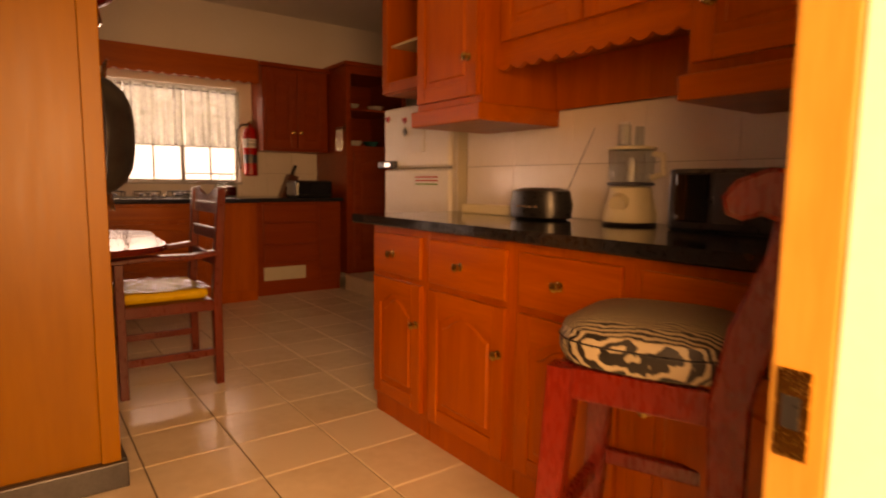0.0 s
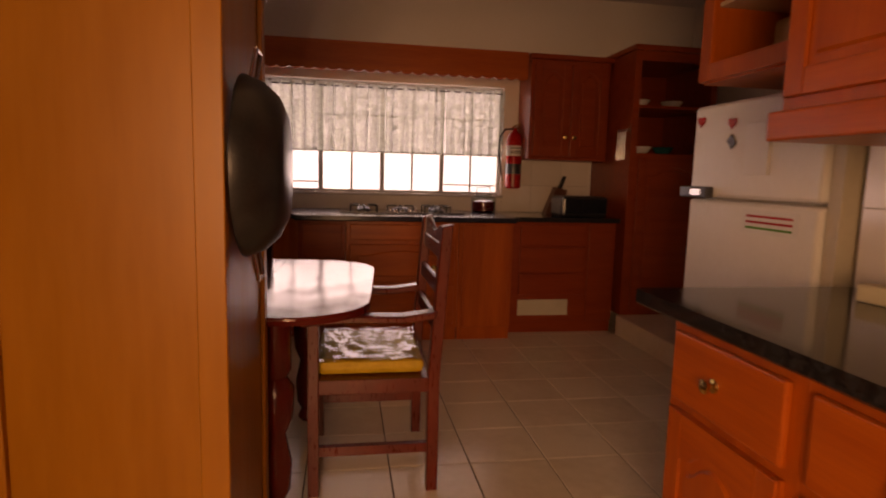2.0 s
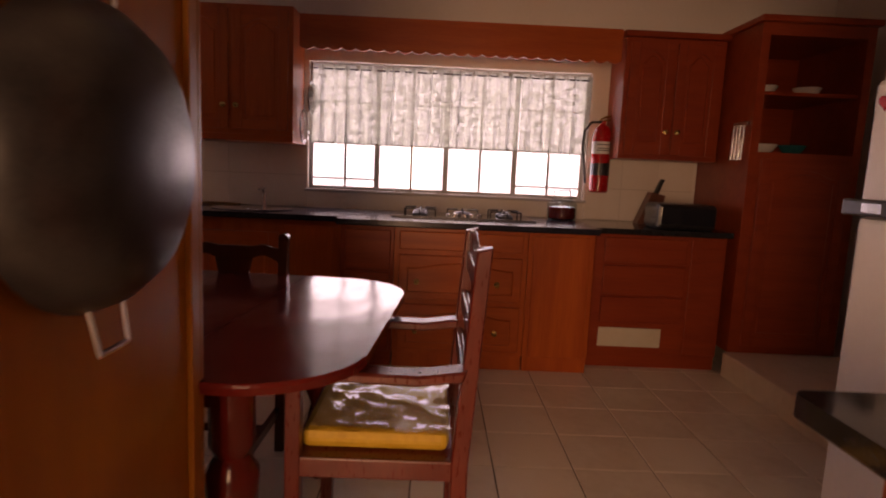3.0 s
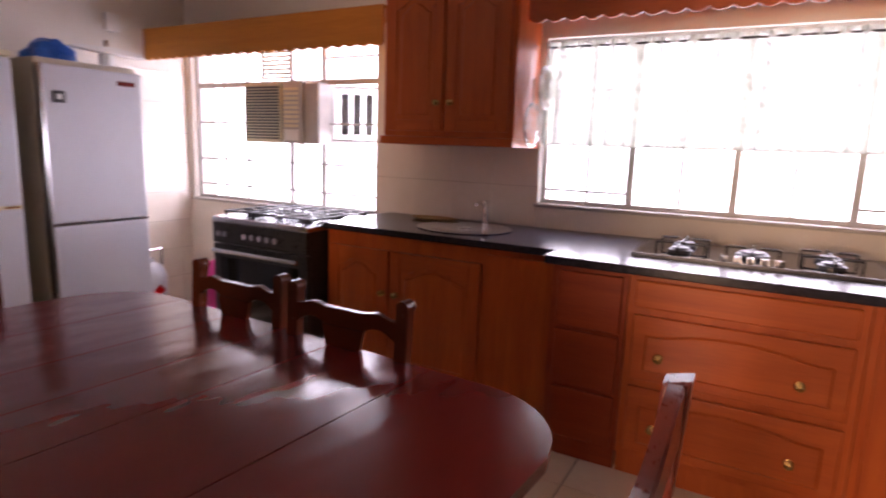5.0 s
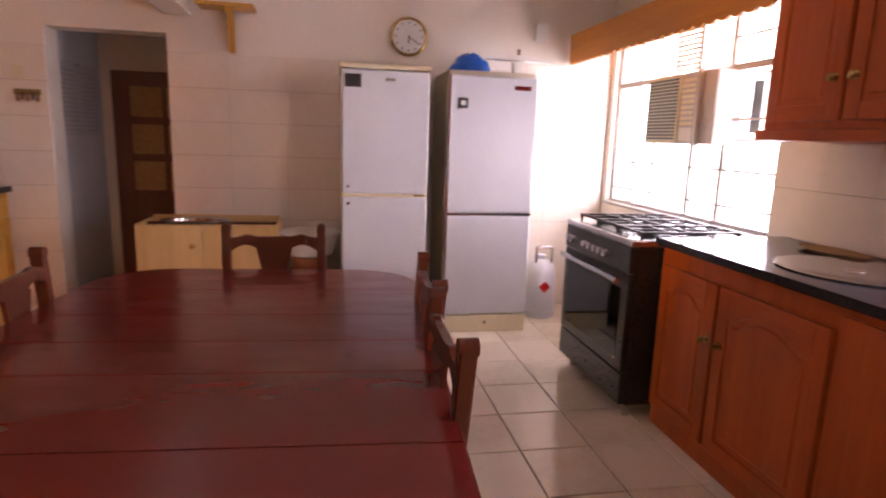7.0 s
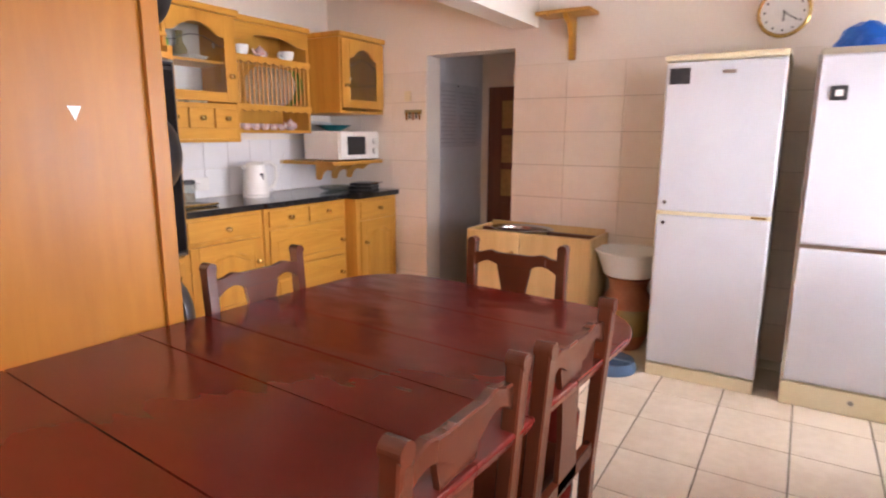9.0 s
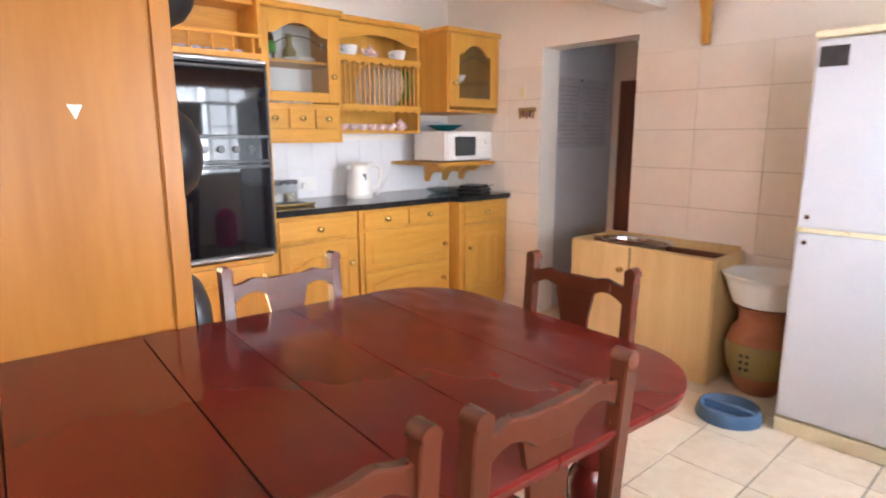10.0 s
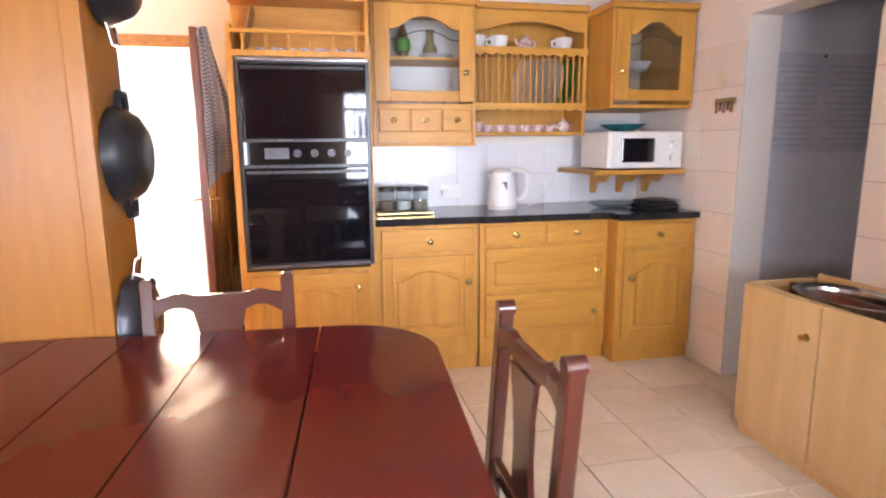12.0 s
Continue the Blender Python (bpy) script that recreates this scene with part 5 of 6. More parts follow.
# crockery
rng = random.Random(4)
for i in range(9):
    green = i > 6
    p = thing("plate", pose(-1.292 - 0.355 - i * 0.0395, 2.22, 1.545), "green plate standing in the rack" if green else "white dinner plate standing in the rack", "plate", "plates in the rack")
    bm = turned(bmesh.new(), [(0.06, 0.0), (0.085, 0.004), (0.135, 0.016), (0.135, 0.019), (0.08, 0.008)], seg=28, m=Matrix.Translation((0, 0, 0.136)) @ Matrix.Rotation(radians(82 + rng.uniform(-3, 3)), 4, 'Y'))
    part("dish", bm, "green" if green else "porcelain", p, smooth=True)


def cup(x, y, z, s, mat, label, cat="cup", group=""):
    c = thing(cat, pose(x, y, z), label, cat, group)
    bm = turned(bmesh.new(), [(0.6 * s, 0), (0.7 * s, 0.1 * s), (1.0 * s, 0.9 * s), (1.05 * s, 1.5 * s), (0.95 * s, 1.5 * s), (0.6 * s, 0.3 * s)], seg=20)
    part("bowl", bm, mat, c, smooth=True)
    part("handle", bent(bmesh.new(), [(0.95 * s, 0, 1.2 * s), (1.5 * s, 0, 1.2 * s), (1.5 * s, 0, 0.6 * s), (0.8 * s, 0, 0.5 * s)], 0.12 * s, 6), mat, c)
    return c


def teapot(x, y, z, s):
    t = thing("teapot", pose(x, y, z), "rose-patterned white porcelain teapot on the dresser", "teapot")
    part("body", turned(bmesh.new(), [(0.5 * s, 0), (0.6 * s, 0.1 * s), (1.0 * s, 0.7 * s), (0.85 * s, 1.3 * s), (0.5 * s, 1.6 * s), (0.45 * s, 1.62 * s)], seg=24), "rosecup", t, smooth=True)
    part("lid", turned(bmesh.new(), [(0.5 * s, 1.6 * s), (0.35 * s, 1.8 * s), (0.12 * s, 1.9 * s), (0.16 * s, 2.05 * s), (0.05 * s, 2.15 * s)], seg=20), "rosecup", t, smooth=True)
    part("spout", bent(bmesh.new(), [(0.85 * s, 0, 0.6 * s), (1.3 * s, 0, 1.0 * s), (1.5 * s, 0, 1.5 * s)], 0.16 * s), "rosecup", t, smooth=True)
    part("handle", bent(bmesh.new(), [(-0.8 * s, 0, 1.2 * s), (-1.4 * s, 0, 1.2 * s), (-1.4 * s, 0, 0.5 * s), (-0.9 * s, 0, 0.4 * s)], 0.1 * s), "rosecup", t, smooth=True)


teapot(-1.66, 2.24, 1.864, 0.045)
for x in (-1.35, -1.49, -1.91):
    cup(x, 2.24, 1.864, 0.052, "porcelain", "white porcelain bowl cup on the dresser shelf", group="cups on the dresser")
for i in range(6):
    cup(-1.42 - i * 0.083, 2.24, 1.371, 0.03, "rosecup", "small rose-patterned teacup on the lowest shelf", group="teacups on the dresser")
teapot(-1.92, 2.24, 1.371, 0.042)
cup(-1.345, 2.24, 1.371, 0.042, "rosecup", "rose-patterned milk jug on the lowest shelf", "jug")
for i in range(4):
    cup(-0.83 - i * 0.11, 2.25, 1.532, 0.026, "porcelain", "small white cup behind glass", group="cups behind glass")
b_ = thing("bottle", pose(-0.90, 2.24, 1.791), "silver bottle with a green label behind glass", "bottle")
part("bottle", turned(bmesh.new(), [(0.03, 0), (0.03, 0.15), (0.015, 0.18), (0.015, 0.2)], seg=18), "steel", b_, smooth=True)
part("label", turned(bmesh.new(), [(0.042, 0.05), (0.043, 0.06), (0.043, 0.11), (0.042, 0.12)], seg=18), "green", b_)
b_ = thing("serving_dish", pose(-1.10, 2.24, 1.791), "white serving dish behind glass", "dish")
part("dish", turned(bmesh.new(), [(0.06, 0), (0.10, 0.03), (0.105, 0.032), (0.06, 0.01)], seg=24), "porcelain", b_, smooth=True)
b_ = thing("decanter", pose(-1.08, 2.16, 1.791), "amber glass decanter behind glass", "decanter")
part("body", turned(bmesh.new(), [(0.04, 0), (0.045, 0.08), (0.02, 0.12), (0.02, 0.17), (0.026, 0.19)], seg=18), "ochre", b_, smooth=True)
for x in (-2.19, -2.33):
    b_ = thing("bowl", pose(x, 2.42, 1.728), "white porcelain bowl behind glass", "bowl", "bowls in the corner cabinet")
    part("bowl", turned(bmesh.new(), [(0.03, 0), (0.05, 0.015), (0.072, 0.055), (0.066, 0.056), (0.03, 0.02)], seg=24), "porcelain", b_, smooth=True)

# microwave, shelf and worktop things
ms = thing("microwave_shelf", pose(-1.96, 2.64, 1.115, 0, 0, S), "pine shelf on scrolled brackets holding the microwave", "shelf")
part("board", outline(bmesh.new(), [(0, 0.02), (0.02, 0), (0.575, 0), (0.595, 0.02), (0.595, 0.575), (0, 0.575)], 0.0, 0.026, "z"), "pine_h", ms)
for x in (0.12, 0.30, 0.48):
    part("bracket", outline(bmesh.new(), [(0.05, 0), (0.3, 0), (0.3, -0.12), (0.265, -0.125), (0.235, -0.07), (0.19, -0.045), (0.13, -0.05), (0.09, -0.02)], x - 0.012, x + 0.012, "x"), "pine", ms)
mw = thing("microwave", pose(-2.05, 2.60, 1.142, 0, 0, S), "white microwave oven with a dark window", "microwave")
part("case", block(0, 0.49, 0.0, 0.36, 0.008, 0.225, 0.008), "white_plastic", mw)
part("door", block(0.005, 0.37, -0.018, -0.001, 0.015, 0.218, 0.005), "white_plastic", mw)
part("window", block(0.08, 0.29, -0.021, -0.018, 0.045, 0.185, 0.006), "blackglass", mw)
for z in (0.15, 0.07):
    part("dial", tube(bmesh.new(), (0.43, -0.016, z), (0.43, 0.0, z), 0.022, 0.024, 18), "white_plastic", mw)
b_ = thing("platter", pose(-2.27, 2.36, 1.368), "teal glass platter on top of the microwave", "platter")
part("dish", turned(bmesh.new(), [(0.05, 0), (0.08, 0.01), (0.145, 0.045), (0.14, 0.047), (0.07, 0.015)], seg=30), "teal", b_, smooth=True)
b_ = thing("wall_tray", pose(-2.1, 2.12, 1.41), "pale blue grey tray leaning behind the microwave", "tray")
part("tray", outline(bmesh.new(), [(0, -0.04)] + [(0.12 - 0.12 * math.cos(a), 0.04 * math.sin(a)) for a in (0.4, 0.8, 1.2, 1.57)] + [(-0.3, 0.04), (-0.42, 0.02), (-0.42, -0.04)], 0, 0.01), "greywall", b_)
kt = thing("kettle", pose(-1.50, 2.30, 0.903, 0, 0, -18), "white plastic electric jug kettle", "kettle")
part("body", turned(bmesh.new(), [(0.092, 0.02), (0.09, 0.05), (0.078, 0.16), (0.066, 0.225), (0.04, 0.245), (0.012, 0.25)], seg=26), "white_plastic", kt, smooth=True)
part("base", turned(bmesh.new(), [(0.09, 0), (0.09, 0.012), (0.08, 0.018)], seg=26), "white_plastic", kt)
part("handle", bent(bmesh.new(), [(-0.055, 0, 0.235), (-0.11, 0, 0.24), (-0.155, 0, 0.21), (-0.158, 0, 0.13), (-0.135, 0, 0.07), (-0.085, 0, 0.05)], 0.014), "white_plastic", kt, smooth=True)
part("spout", tube(bmesh.new(), (0.05, 0, 0.19), (0.085, 0, 0.22), 0.022, 0.014), "white_plastic", kt)
part("water_gauge", block(-0.03, 0.0, 0.068, 0.078, 0.07, 0.17, 0.004), "darkgrey", kt)
for i in range(3):
    j = thing("storage_jar", pose(-0.78 - i * 0.105, 2.25, 0.903), "glass storage jar with a dark lid", "jar", "storage jars")
    part("jar", turned(bmesh.new(), [(0.043, 0), (0.047, 0.01), (0.047, 0.115), (0.043, 0.12)], seg=20), "jarglass", j, smooth=True)
    part("contents", turned(bmesh.new(), [(0.04, 0.004), (0.043, 0.01), (0.043, 0.06), (0.04, 0.062)], seg=20), "jarfill" if i != 1 else "porcelain", j)
    part("lid", turned(bmesh.new(), [(0.046, 0.12), (0.049, 0.125), (0.049, 0.142), (0.044, 0.147)], seg=20), "darkgrey", j)
b_ = thing("serving_tray", pose(-0.70, 2.50, 0.903, 0, 0, S), "dark tray with gilt rim lying on the worktop", "tray")
part("tray", block(0, 0.32, 0, 0.18, 0, 0.012, 0.004), "black", b_)
part("rim", block(-0.006, 0.326, -0.008, 0.0, 0.004, 0.018, 0.003), "brass", b_)
so = thing("socket", pose(-1.22, 2.058, 1.0), "white wall socket with a plug", "socket")
part("plate", block(-0.07, 0.07, 0, 0.012, -0.045, 0.045, 0.003), "white_plastic", so)
part("plug", block(0.02, 0.06, 0.012, 0.05, -0.03, 0.01, 0.006), "white_plastic", so)
cb = thing("cable", UPRIGHT, "white power cable of the microwave", "cable")
part("cable", bent(bmesh.new(), [(-1.98, 2.09, 1.2), (-1.93, 2.09, 1.05), (-1.86, 2.1, 0.96), (-1.78, 2.16, 0.915), (-1.70, 2.22, 0.907)], 0.004), "white_plastic", cb, smooth=True)
b_ = thing("glass_platter", pose(-2.17, 2.48, 0.903), "shallow glass platter under the shelf", "platter")
part("dish", turned(bmesh.new(), [(0.10, 0), (0.13, 0.01), (0.16, 0.035), (0.155, 0.037), (0.1, 0.012)], seg=30), "jarglass", b_, smooth=True)
b_ = thing("grill_pan", pose(-2.41, 2.54, 0.903, 0, 0, 20), "black sandwich press on the worktop", "sandwich press")
part("base", block(-0.11, 0.11, -0.1, 0.1, 0, 0.03, 0.012), "black", b_)
part("lid", block(-0.1, 0.1, -0.09, 0.09, 0.031, 0.055, 0.012), "black", b_)
part("handle", bent(bmesh.new(), [(-0.05, 0.09, 0.045), (-0.05, 0.14, 0.055), (0.05, 0.14, 0.055), (0.05, 0.09, 0.045)], 0.008), "steel", b_)

# ---- west side ----


def tall_fridge(x, y0, y1, h, split, label, base_h, cap):
    w = y1 - y0
    f = thing("fridge", pose(x, y0, 0, 0, 0, 90), label, "fridge", "tall fridges")
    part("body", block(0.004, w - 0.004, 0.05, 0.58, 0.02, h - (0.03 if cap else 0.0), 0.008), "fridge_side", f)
    part("upper_door", block(0, w, 0, 0.045, split + 0.008, h - 0.035, 0.012), "fridge", f)
    part("lower_door", block(0, w, 0, 0.045, base_h + 0.008, split - 0.012, 0.012), "fridge", f)
    part("base_drawer", block(0, w, 0.004, 0.05, 0.0, base_h, 0.006), "cream_plastic", f, "cream plastic base")
    part("split_trim", block(0.0, w, 0.006, 0.05, split - 0.012, split + 0.008, 0.002), "cream_plastic" if cap else "steel", f)
    if cap:
        part("top_cap", block(-0.006, w + 0.006, -0.008, 0.58, h - 0.03, h, 0.008), "cream_plastic", f, "cream plastic top")
        part("handle", block(0.02, 0.2, -0.018, 0.0, split - 0.008, split + 0.008, 0.004), "cream_plastic", f)
        part("hinge", block(w - 0.09, w - 0.02, -0.008, 0.0, split - 0.006, split + 0.006, 0.002), "brass", f)
    return f


f1 = tall_fridge(-1.95, 4.95, 5.50, 1.745, 0.935, "tall white fridge freezer with aged cream trim", 0.07, True)
part("badge", block(0.02, 0.12, -0.003, -0.0005, 1.60, 1.68), "darkgrey", f1, "grey maker's plate")
part("logo", block(0.27, 0.33, -0.003, -0.0005, 1.645, 1.662), "steel", f1)
for z in (0.99, 0.88):
    part("screw_cap", tube(bmesh.new(), (0.04, -0.003, z), (0.04, 0.0, z), 0.01), "steel", f1)
f2 = tall_fridge(-1.93, 5.62, 6.21, 1.74, 0.82, "tall white fridge freezer with a steel edge and cream base", 0.12, False)
part("edge_strip", block(-0.004, 0.014, -0.004, 0.05, 0.13, 1.705), "steel", f2, "brushed steel edge strip")
part("magnet", block(0.06, 0.125, -0.006, -0.0005, 1.50, 1.565, 0.004), "darkgrey", f2)
part("magnet_centre", block(0.078, 0.107, -0.008, -0.006, 1.518, 1.547), "white", f2)
part("logo", block(0.43, 0.54, -0.003, -0.0005, 1.625, 1.652), "potmetal", f2)
part("vent_knob", tube(bmesh.new(), (0.30, -0.002, 0.07), (0.30, 0.004, 0.07), 0.012), "steel", f2)
bg = thing("plastic_bag", pose(-2.15, 5.80, 1.741), "crumpled bright blue plastic bag on the fridge", "bag")
bm = bmesh.new()
bmesh.ops.create_icosphere(bm, subdivisions=3, radius=0.13)
for v in bm.verts:
    v.co *= 1 + 0.25 * noise.noise(v.co * 14)
    v.co.z = max(0.0, v.co.z * 0.95)
part("bag", bm, "bluebag", bg)
ls = thing("desk_lamp", pose(-2.15, 6.13, 1.741), "white flat-headed lamp standing on the fridge", "lamp")
part("stand", block(-0.03, 0.03, -0.04, 0.04, 0, 0.09, 0.01), "white_plastic", ls)
part("head", outline(bmesh.new(), [(-0.24, 0.1), (0.24, 0.085), (0.2, 0.115), (0.03, 0.13), (-0.2, 0.118)], -0.04, 0.04, "x", bevel=0.004), "white_plastic", ls)
part("arm", tube(bmesh.new(), (0, 0, 0.12), (0, 0, 0.17), 0.012), "steel", ls)
ck = thing("clock", pose(-2.557, 5.43, 2.01, 0, 0, 90), "round wall clock with a brass rim and pale face", "clock")
rot = Matrix.Rotation(radians(90), 4, 'X')
part("rim", turned(bmesh.new(), [(0.13, 0), (0.135, 0.02), (0.125, 0.03), (0.112, 0.024)], seg=36, m=rot), "brass", ck, smooth=True)
part("face", turned(bmesh.new(), [(0.115, 0.015), (0.114, 0.0265), (0.01, 0.0265)], seg=36, m=rot), "paper", ck)
part("hour_hand", block(-0.004, 0.004, -0.031, -0.028, -0.05, 0.01), "black", ck)
bm = block(-0.003, 0.003, -0.034, -0.031, 0, 0.085)
bm.transform(Matrix.Rotation(radians(125), 4, 'Y'))
part("minute_hand", bm, "black", ck)
for i in range(12):
    a = i * math.pi / 6
    part("hour_mark", block(0.095 * math.sin(a) - 0.004, 0.095 * math.sin(a) + 0.004, -0.029, -0.0265, 0.095 * math.cos(a) - 0.006, 0.095 * math.cos(a) + 0.006), "black", ck)
sw = thing("wall_box", pose(-2.557, 6.42, 2.10, 0, 0, 90), "small white electrical box high on the wall", "electrical box")
part("box", block(-0.05, 0.05, -0.04, 0, -0.06, 0.06, 0.006), "white_plastic", sw)
bs = thing("bracket_shelf", pose(-2.557, 4.03, 2.10, 0, 0, 90), "honey wooden wall shelf on a carved bracket", "shelf")
part("board", block(0, 0.36, -0.2, 0, 0, 0.022, 0.005), "pine_h", bs)
part("bracket", outline(bmesh.new(), [(0, 0), (-0.19, 0), (-0.16, -0.03), (-0.1, -0.05), (-0.06, -0.12), (-0.045, -0.27), (0, -0.27)], 0.18, 0.215, "x", bevel=0.003), "pine", bs)
part("knob", tube(bmesh.new(), (0.08, -0.18, -0.012), (0.08, -0.18, 0.0), 0.012), "pine", bs)
kh = thing("key_rack", pose(-2.557, 2.86, 1.5, 0, 0, 90), "small wooden key rack with hanging keys", "key rack")
part("board", block(0, 0.16, -0.012, 0, 0, 0.035, 0.003), "ochre", kh)
for i in range(5):
    part("key", block(0.015 + i * 0.03, 0.032 + i * 0.03, -0.018, -0.012, -0.045 + 0.012 * (i % 2), 0.015, 0.002), ("brass", "darkgrey", "terracotta", "darkgrey", "brass")[i], kh)
kh = thing("wall_plaque", pose(-2.557, 2.86, 1.60, 0, 0, 90), "small cream ornamental wall plaque", "plaque")
part("plaque", block(0, 0.06, -0.01, 0, 0, 0.08, 0.004), "cream_plastic", kh)

# loose sink cabinet
sc = thing("sink_cabinet", pose(-2.19, 3.645, 0, 0, 0, 90), "pale oak laminate sink cabinet with an open top, against the wall", "cabinet")
for nm, dims in (("side", (0, 0.018, 0, 0.36, 0.06, 0.70)), ("side", (0.87, 0.888, 0, 0.36, 0.06, 0.70)), ("back", (0.0185, 0.8695, 0.345, 0.36, 0.06, 0.72)),
                 ("bottom", (0.0185, 0.8695, 0.0, 0.3445, 0.06, 0.08)), ("front_rail", (0.0185, 0.8695, 0.0, 0.02, 0.66, 0.70))):
    part(nm, block(*dims), "lightwood", sc)
part("plinth", block(0.004, 0.884, 0.012, 0.35, 0, 0.06), "lightwood", sc)
for x0, x1, kx in ((0.004, 0.40, 0.35), (0.41, 0.884, None)):
    d = part("door", block(x0, x1, -0.018, -0.001, 0.065, 0.695, 0.002), "lightwood", sc)
    if kx:
        knob_on(d, kx, -0.018, 0.56)
part("inner_rail", block(0.018, 0.87, 0.20, 0.23, 0.64, 0.69), "darkwood", sc)
ss = thing("sink_bowl", pose(-2.37, 3.98, 0.672), "loose stainless steel sink bowl resting in the cabinet top", "sink")
bm = turned(bmesh.new(), [(0.05, -0.1), (0.15, -0.08), (0.165, 0.028), (0.185, 0.034), (0.18, 0.038), (0.155, 0.028), (0.14, -0.06), (0.03, -0.075)], seg=36)
bm.transform(Matrix.Diagonal((0.85, 1.25, 1, 1)))
part("bowl", bm, "steel", ss, smooth=True)

pt = thing("clay_pot", pose(-2.34, 4.735, 0), "painted terracotta pot with pierced holes beside the fridge", "pot")
part("body", turned(bmesh.new(), [(0.09, 0), (0.105, 0.02), (0.155, 0.14), (0.17, 0.25), (0.15, 0.33), (0.115, 0.38), (0.12, 0.44), (0.14, 0.465), (0.13, 0.47), (0.10, 0.45)], seg=32), "terracotta", pt, smooth=True)
part("glaze_panel", turned(bmesh.new(), [(0.128, 0.08), (0.1575, 0.14), (0.1705, 0.22), (0.1715, 0.25), (0.166, 0.28)], seg=32), "ochre", pt, smooth=True)
for i in range(3):
    for j in range(2):
        part("hole", tube(bmesh.new(), (0.165, -0.03 + 0.03 * j, 0.16 + 0.035 * i), (0.172, -0.03 + 0.03 * j, 0.16 + 0.035 * i), 0.009, 0.009, 8), "black", pt)
ba = thing("basin", pose(-2.34, 4.735, 0.471), "cream plastic wash basin on the clay pot", "basin")
bm = turned(bmesh.new(), [(0.14, 0), (0.16, 0.01), (0.2, 0.12), (0.215, 0.15), (0.225, 0.155), (0.222, 0.165), (0.205, 0.16), (0.15, 0.02)], seg=36)
bm.transform(Matrix.Diagonal((0.92, 0.98, 1, 1)))
part("basin", bm, "white_plastic", ba, smooth=True)
pb = thing("pet_bowl", pose(-1.93, 4.76, 0), "slate blue plastic double pet bowl on the floor", "pet bowl")
bm = turned(bmesh.new(), [(0.145, 0), (0.15, 0.015), (0.135, 0.06), (0.125, 0.06), (0.11, 0.02)], seg=32)
part("bowl", bm, "blueplastic", pb, smooth=True)
part("divider", block(-0.012, 0.012, -0.115, 0.115, 0.02, 0.06, 0.004), "blueplastic", pb)
gb = thing("gas_cylinder", pose(-2.30, 6.44, 0), "white steel gas cylinder with a red diamond sticker", "gas cylinder")
part("bottle", turned(bmesh.new(), [(0.10, 0), (0.115, 0.02), (0.115, 0.34), (0.09, 0.41), (0.04, 0.44), (0.035, 0.47)], seg=28), "fridge", gb, smooth=True)
part("foot_ring", turned(bmesh.new(), [(0.118, 0.0), (0.12, 0.03), (0.117, 0.05)], seg=28), "greywall", gb)
part("collar", bent(bmesh.new(), [(0.06, -0.06, 0.42), (0.06, -0.06, 0.54), (0.06, 0.06, 0.54), (0.06, 0.06, 0.42)], 0.01), "steel", gb)
part("sticker", outline(bmesh.new(), [(0, 0.2), (0.045, 0.245), (0, 0.29), (-0.045, 0.245)], 0.109, 0.118, "x"), "red", gb, "red diamond sticker")
gb = thing("gas_cylinder", pose(-1.95, 6.78, 0), "magenta steel gas cylinder behind the cooker", "gas cylinder")
part("bottle", turned(bmesh.new(), [(0.11, 0), (0.125, 0.02), (0.125, 0.36), (0.09, 0.43), (0.03, 0.46)], seg=28), "pink", gb, smooth=True)

# cooker
ckr = thing("cooker", pose(-1.35, 6.24, 0), "black range cooker with steel top and glass oven door", "cooker")
w = 0.745
part("body", block(0, w, 0.03, 0.62, 0.07, 0.845, 0.004), "black", ckr)
part("hob_top", block(-0.004, w + 0.004, -0.012, 0.62, 0.846, 0.878, 0.008), "steel", ckr)
cp = part("control_panel", block(0, w, -0.01, 0.029, 0.72, 0.844, 0.004), "black", ckr)
for i, x in enumerate((0.09, 0.14, 0.30, 0.36, 0.42, 0.48, 0.54)):
    part("control_knob", tube(bmesh.new(), (x, -0.045, 0.782), (x, -0.01, 0.782), 0.018, 0.022, 16), "steel", cp)
od = part("oven_door", block(0.0, w, -0.008, 0.029, 0.24, 0.715, 0.006), "black", ckr)
part("glass", block(0.06, w - 0.06, -0.012, -0.008, 0.29, 0.64, 0.003), "blackglass", od)
part("door_handle", tube(bmesh.new(), (0.04, -0.045, 0.68), (w - 0.04, -0.045, 0.68), 0.014, 0.014), "steel", od, "brushed steel handle")
part("drawer", block(0.0, w, -0.006, 0.029, 0.075, 0.232, 0.006), "black", ckr)
for x in (0.05, w - 0.05):
    for y in (0.07, 0.57):
        part("foot", tube(bmesh.new(), (x, y, 0), (x, y, 0.07), 0.02, 0.018), "steel", ckr)
for bx_, by_ in ((0.17, 0.16), (0.17, 0.44), (0.375, 0.30), (0.58, 0.16), (0.58, 0.44)):
    part("burner", turned(bmesh.new(), [(0.045, 0.878), (0.045, 0.89), (0.035, 0.898), (0.03, 0.9)], (bx_, by_, 0), 18), "darkgrey", ckr)
for x0 in (0.04, 0.275, 0.50):
    bm = bmesh.new()
    x1 = x0 + (0.21 if x0 != 0.275 else 0.2)
    for y in (0.06, 0.2, 0.3, 0.42, 0.56):
        box(bm, x0, x1, y - 0.005, y + 0.005, 0.9, 0.912)
    for x in (x0, (x0 + x1) / 2, x1):
        box(bm, x - 0.005, x + 0.005, 0.05, 0.57, 0.9, 0.911)
    for x in (x0, x1):
        for y in (0.06, 0.56):
            box(bm, x - 0.006, x + 0.006, y - 0.006, y + 0.006, 0.878, 0.9)
    part("grate", bm, "iron", ckr)

# ---- tiles ----


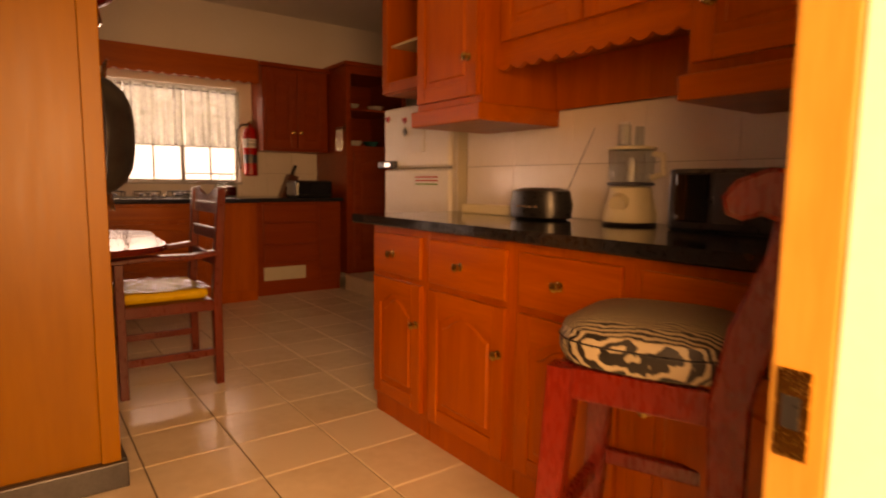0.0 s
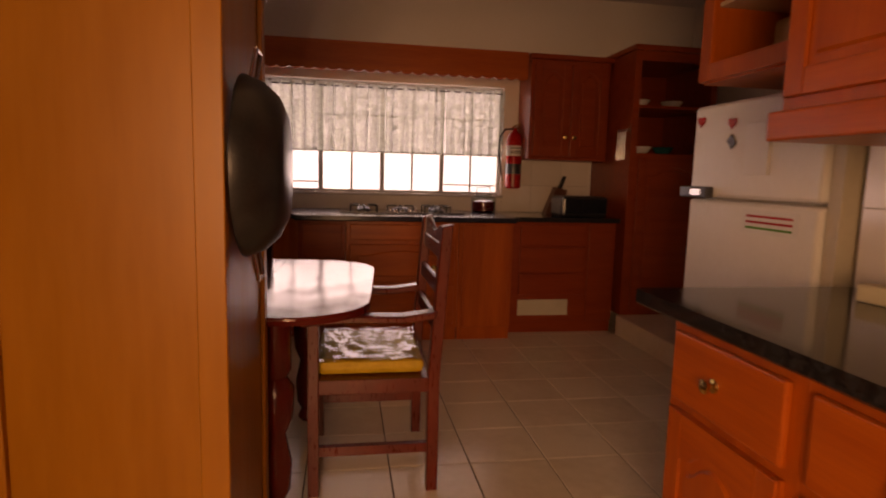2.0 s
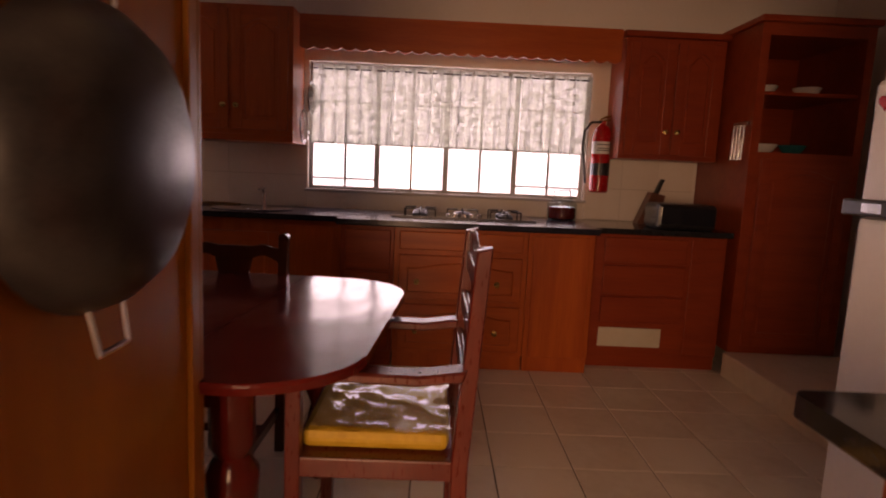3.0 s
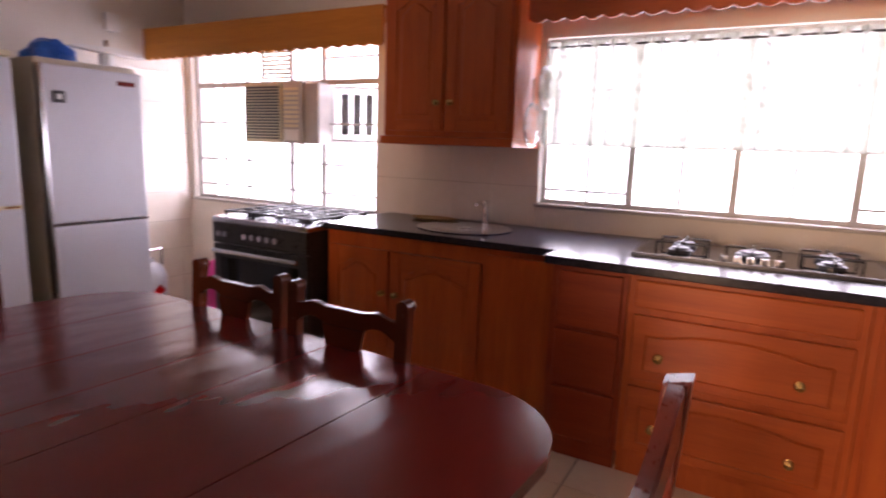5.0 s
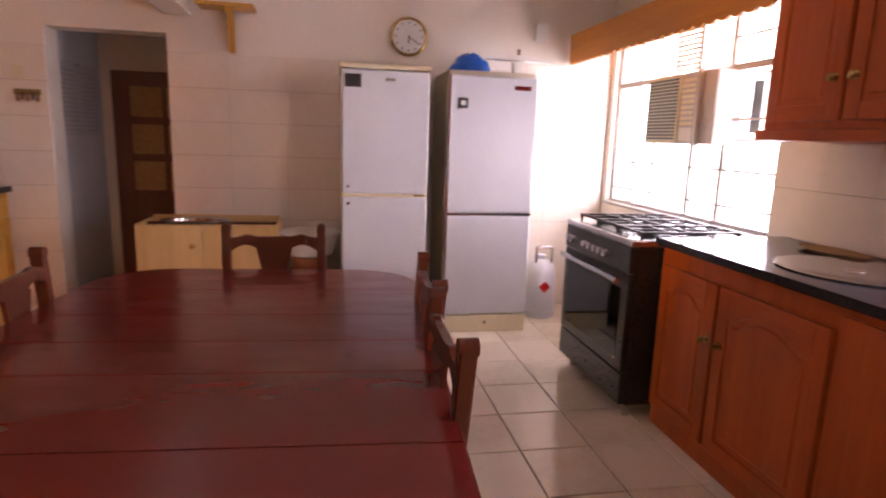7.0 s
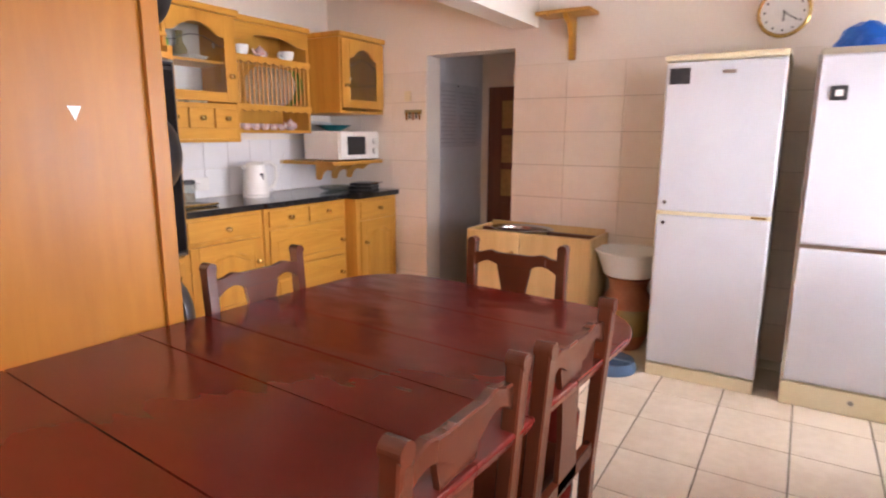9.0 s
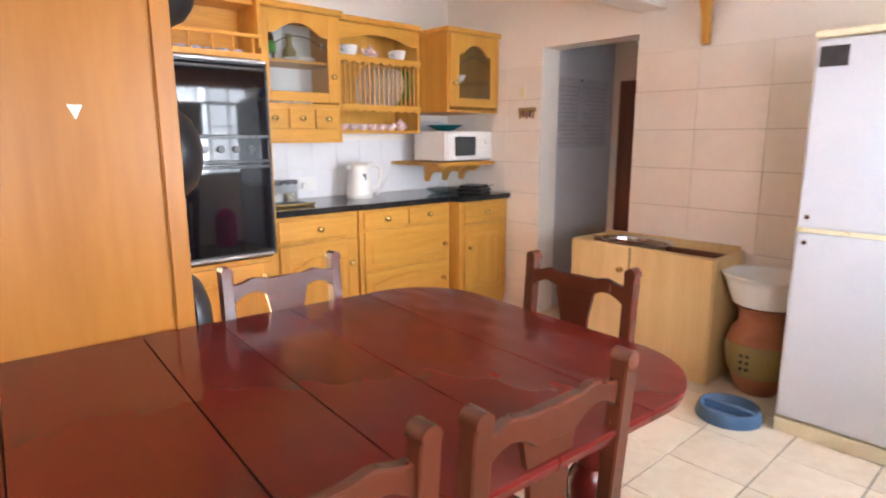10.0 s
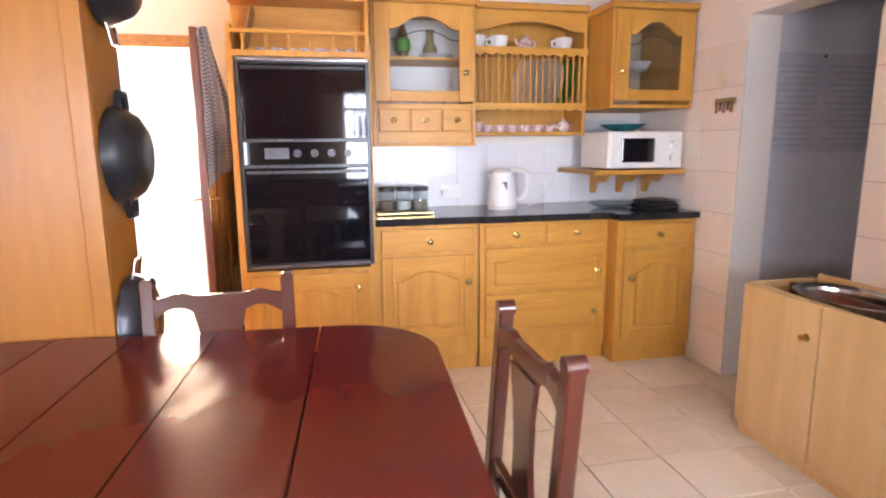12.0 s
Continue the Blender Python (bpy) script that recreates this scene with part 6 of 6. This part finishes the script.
def wall_tiles(parent, mat, u0, u1, z0, z1, w, h, place, skip=None):
    """Tiles as pieces of a wall. place maps (u, z) to the tile's corner and says how it lies."""
    sizes = {}
    u = u0
    while u < u1 - 0.02:
        uw = min(w, u1 - u)
        z = z0
        while z < z1 - 0.02:
            zh = min(h, z1 - z)
            if not (skip and skip(u, u + uw, z, z + zh)):
                key = (round(uw, 3), round(zh, 3))
                if key not in sizes:
                    bm = block(0.0008, uw - 0.0008, -0.008, 0.0, 0.0014, zh - 0.0014)
                    front = [e for e in bm.edges if all(v.co.y < -0.007 for v in e.verts)]
                    bmesh.ops.bevel(bm, geom=front, offset=0.001, segments=1, affect='EDGES')
                    sizes[key] = mesh_of(bm, "wall_tile")
                    sizes[key].materials.append(M[mat])
                t = new("tile", sizes[key])
                t.matrix_world = place(u, z)
                t.parent = parent
            z += h
        u += w


def west_skip(a, b, z0, z1):
    return b > 3.06 and a < 3.80 and z0 < 1.93


def west(u, z):
    return pose(-2.568, u, z, 0, 0, 90)


wall_tiles(wall_west, "walltile", 2.08, 3.059, 0, 1.82, 0.3264, 0.2275, west)
wall_tiles(wall_west, "walltile", 3.801, 7.01, 0, 1.82, 0.39, 0.2275, west)
wall_tiles(wall_east, "walltile", 0.0, 2.15, 0.903, 1.36, 0.3583, 0.2275, lambda u, z: pose(2.558, 3.598 - u, z, 0, 0, -90))
wall_tiles(wall_south, "whitetile", 0.0, 1.88, 0.903, 1.303, 0.2, 0.2, lambda u, z: pose(-0.67 - u, 2.052, z, 0, 0, 180))
wall_tiles(wall_north, "walltile", 0.0, 1.12, 0.9, 1.355, 0.28, 0.2275, lambda u, z: pose(-0.715 + u, 7.02, z))
wall_tiles(wall_north, "walltile", 0.0, 0.78, 0.9, 1.355, 0.26, 0.2275, lambda u, z: pose(2.42 + u, 7.02, z))

def joint_bed(parent, x0, x1, y0, y1, z0, z1):
    part("joint", block(x0, x1, y0, y1, z0, z1), "joint", parent)


joint_bed(wall_west, -2.5675, -2.564, 2.08, 3.059, 0, 1.82)
joint_bed(wall_west, -2.5675, -2.564, 3.801, 7.01, 0, 1.82)
joint_bed(wall_east, 2.554, 2.5575, 1.45, 3.598, 0.903, 1.36)
joint_bed(wall_north, -0.715, 0.405, 7.016, 7.0195, 0.9, 1.355)
joint_bed(wall_north, 2.42, 3.2, 7.016, 7.0195, 0.9, 1.355)

TX, TY = 0.335, 0.3195
tile_bm = block(0.0028, TX - 0.0028, 0.0028, TY - 0.0028, -0.006, 0.0)
bmesh.ops.bevel(tile_bm, geom=[e for e in tile_bm.edges if all(v.co.z > -0.001 for v in e.verts)], offset=0.002, segments=1, affect='EDGES')
tile_mesh = mesh_of(tile_bm, "floor_tile")
tile_mesh.materials.append(M["tile"])
rest = bmesh.new()
GX, GY = -0.39, 6.005
for i in range(-7, 14):
    for j in range(-14, 4):
        x, y = GX + i * TX, GY + j * TY
        x0, x1, y0, y1 = max(x, -2.56), min(x + TX, 4.09), max(y, 1.44), min(y + TY, 7.01)
        if x1 - x0 < 0.02 or y1 - y0 < 0.02:
            continue
        whole = x1 - x0 > TX - 0.001 and y1 - y0 > TY - 0.001
        if whole and x < 3.1 and y < 6.4:
            t = new("tile", tile_mesh)
            t.location = (x, y, 0)
            t.parent = floor
        else:
            box(rest, x0 + 0.0028, x1 - 0.0028, y0 + 0.0028, y1 - 0.0028, -0.006, 0.0)
tagged(part("edge_tiles", rest, "tile", floor), "cut cream tiles along the walls", kind="stuff")
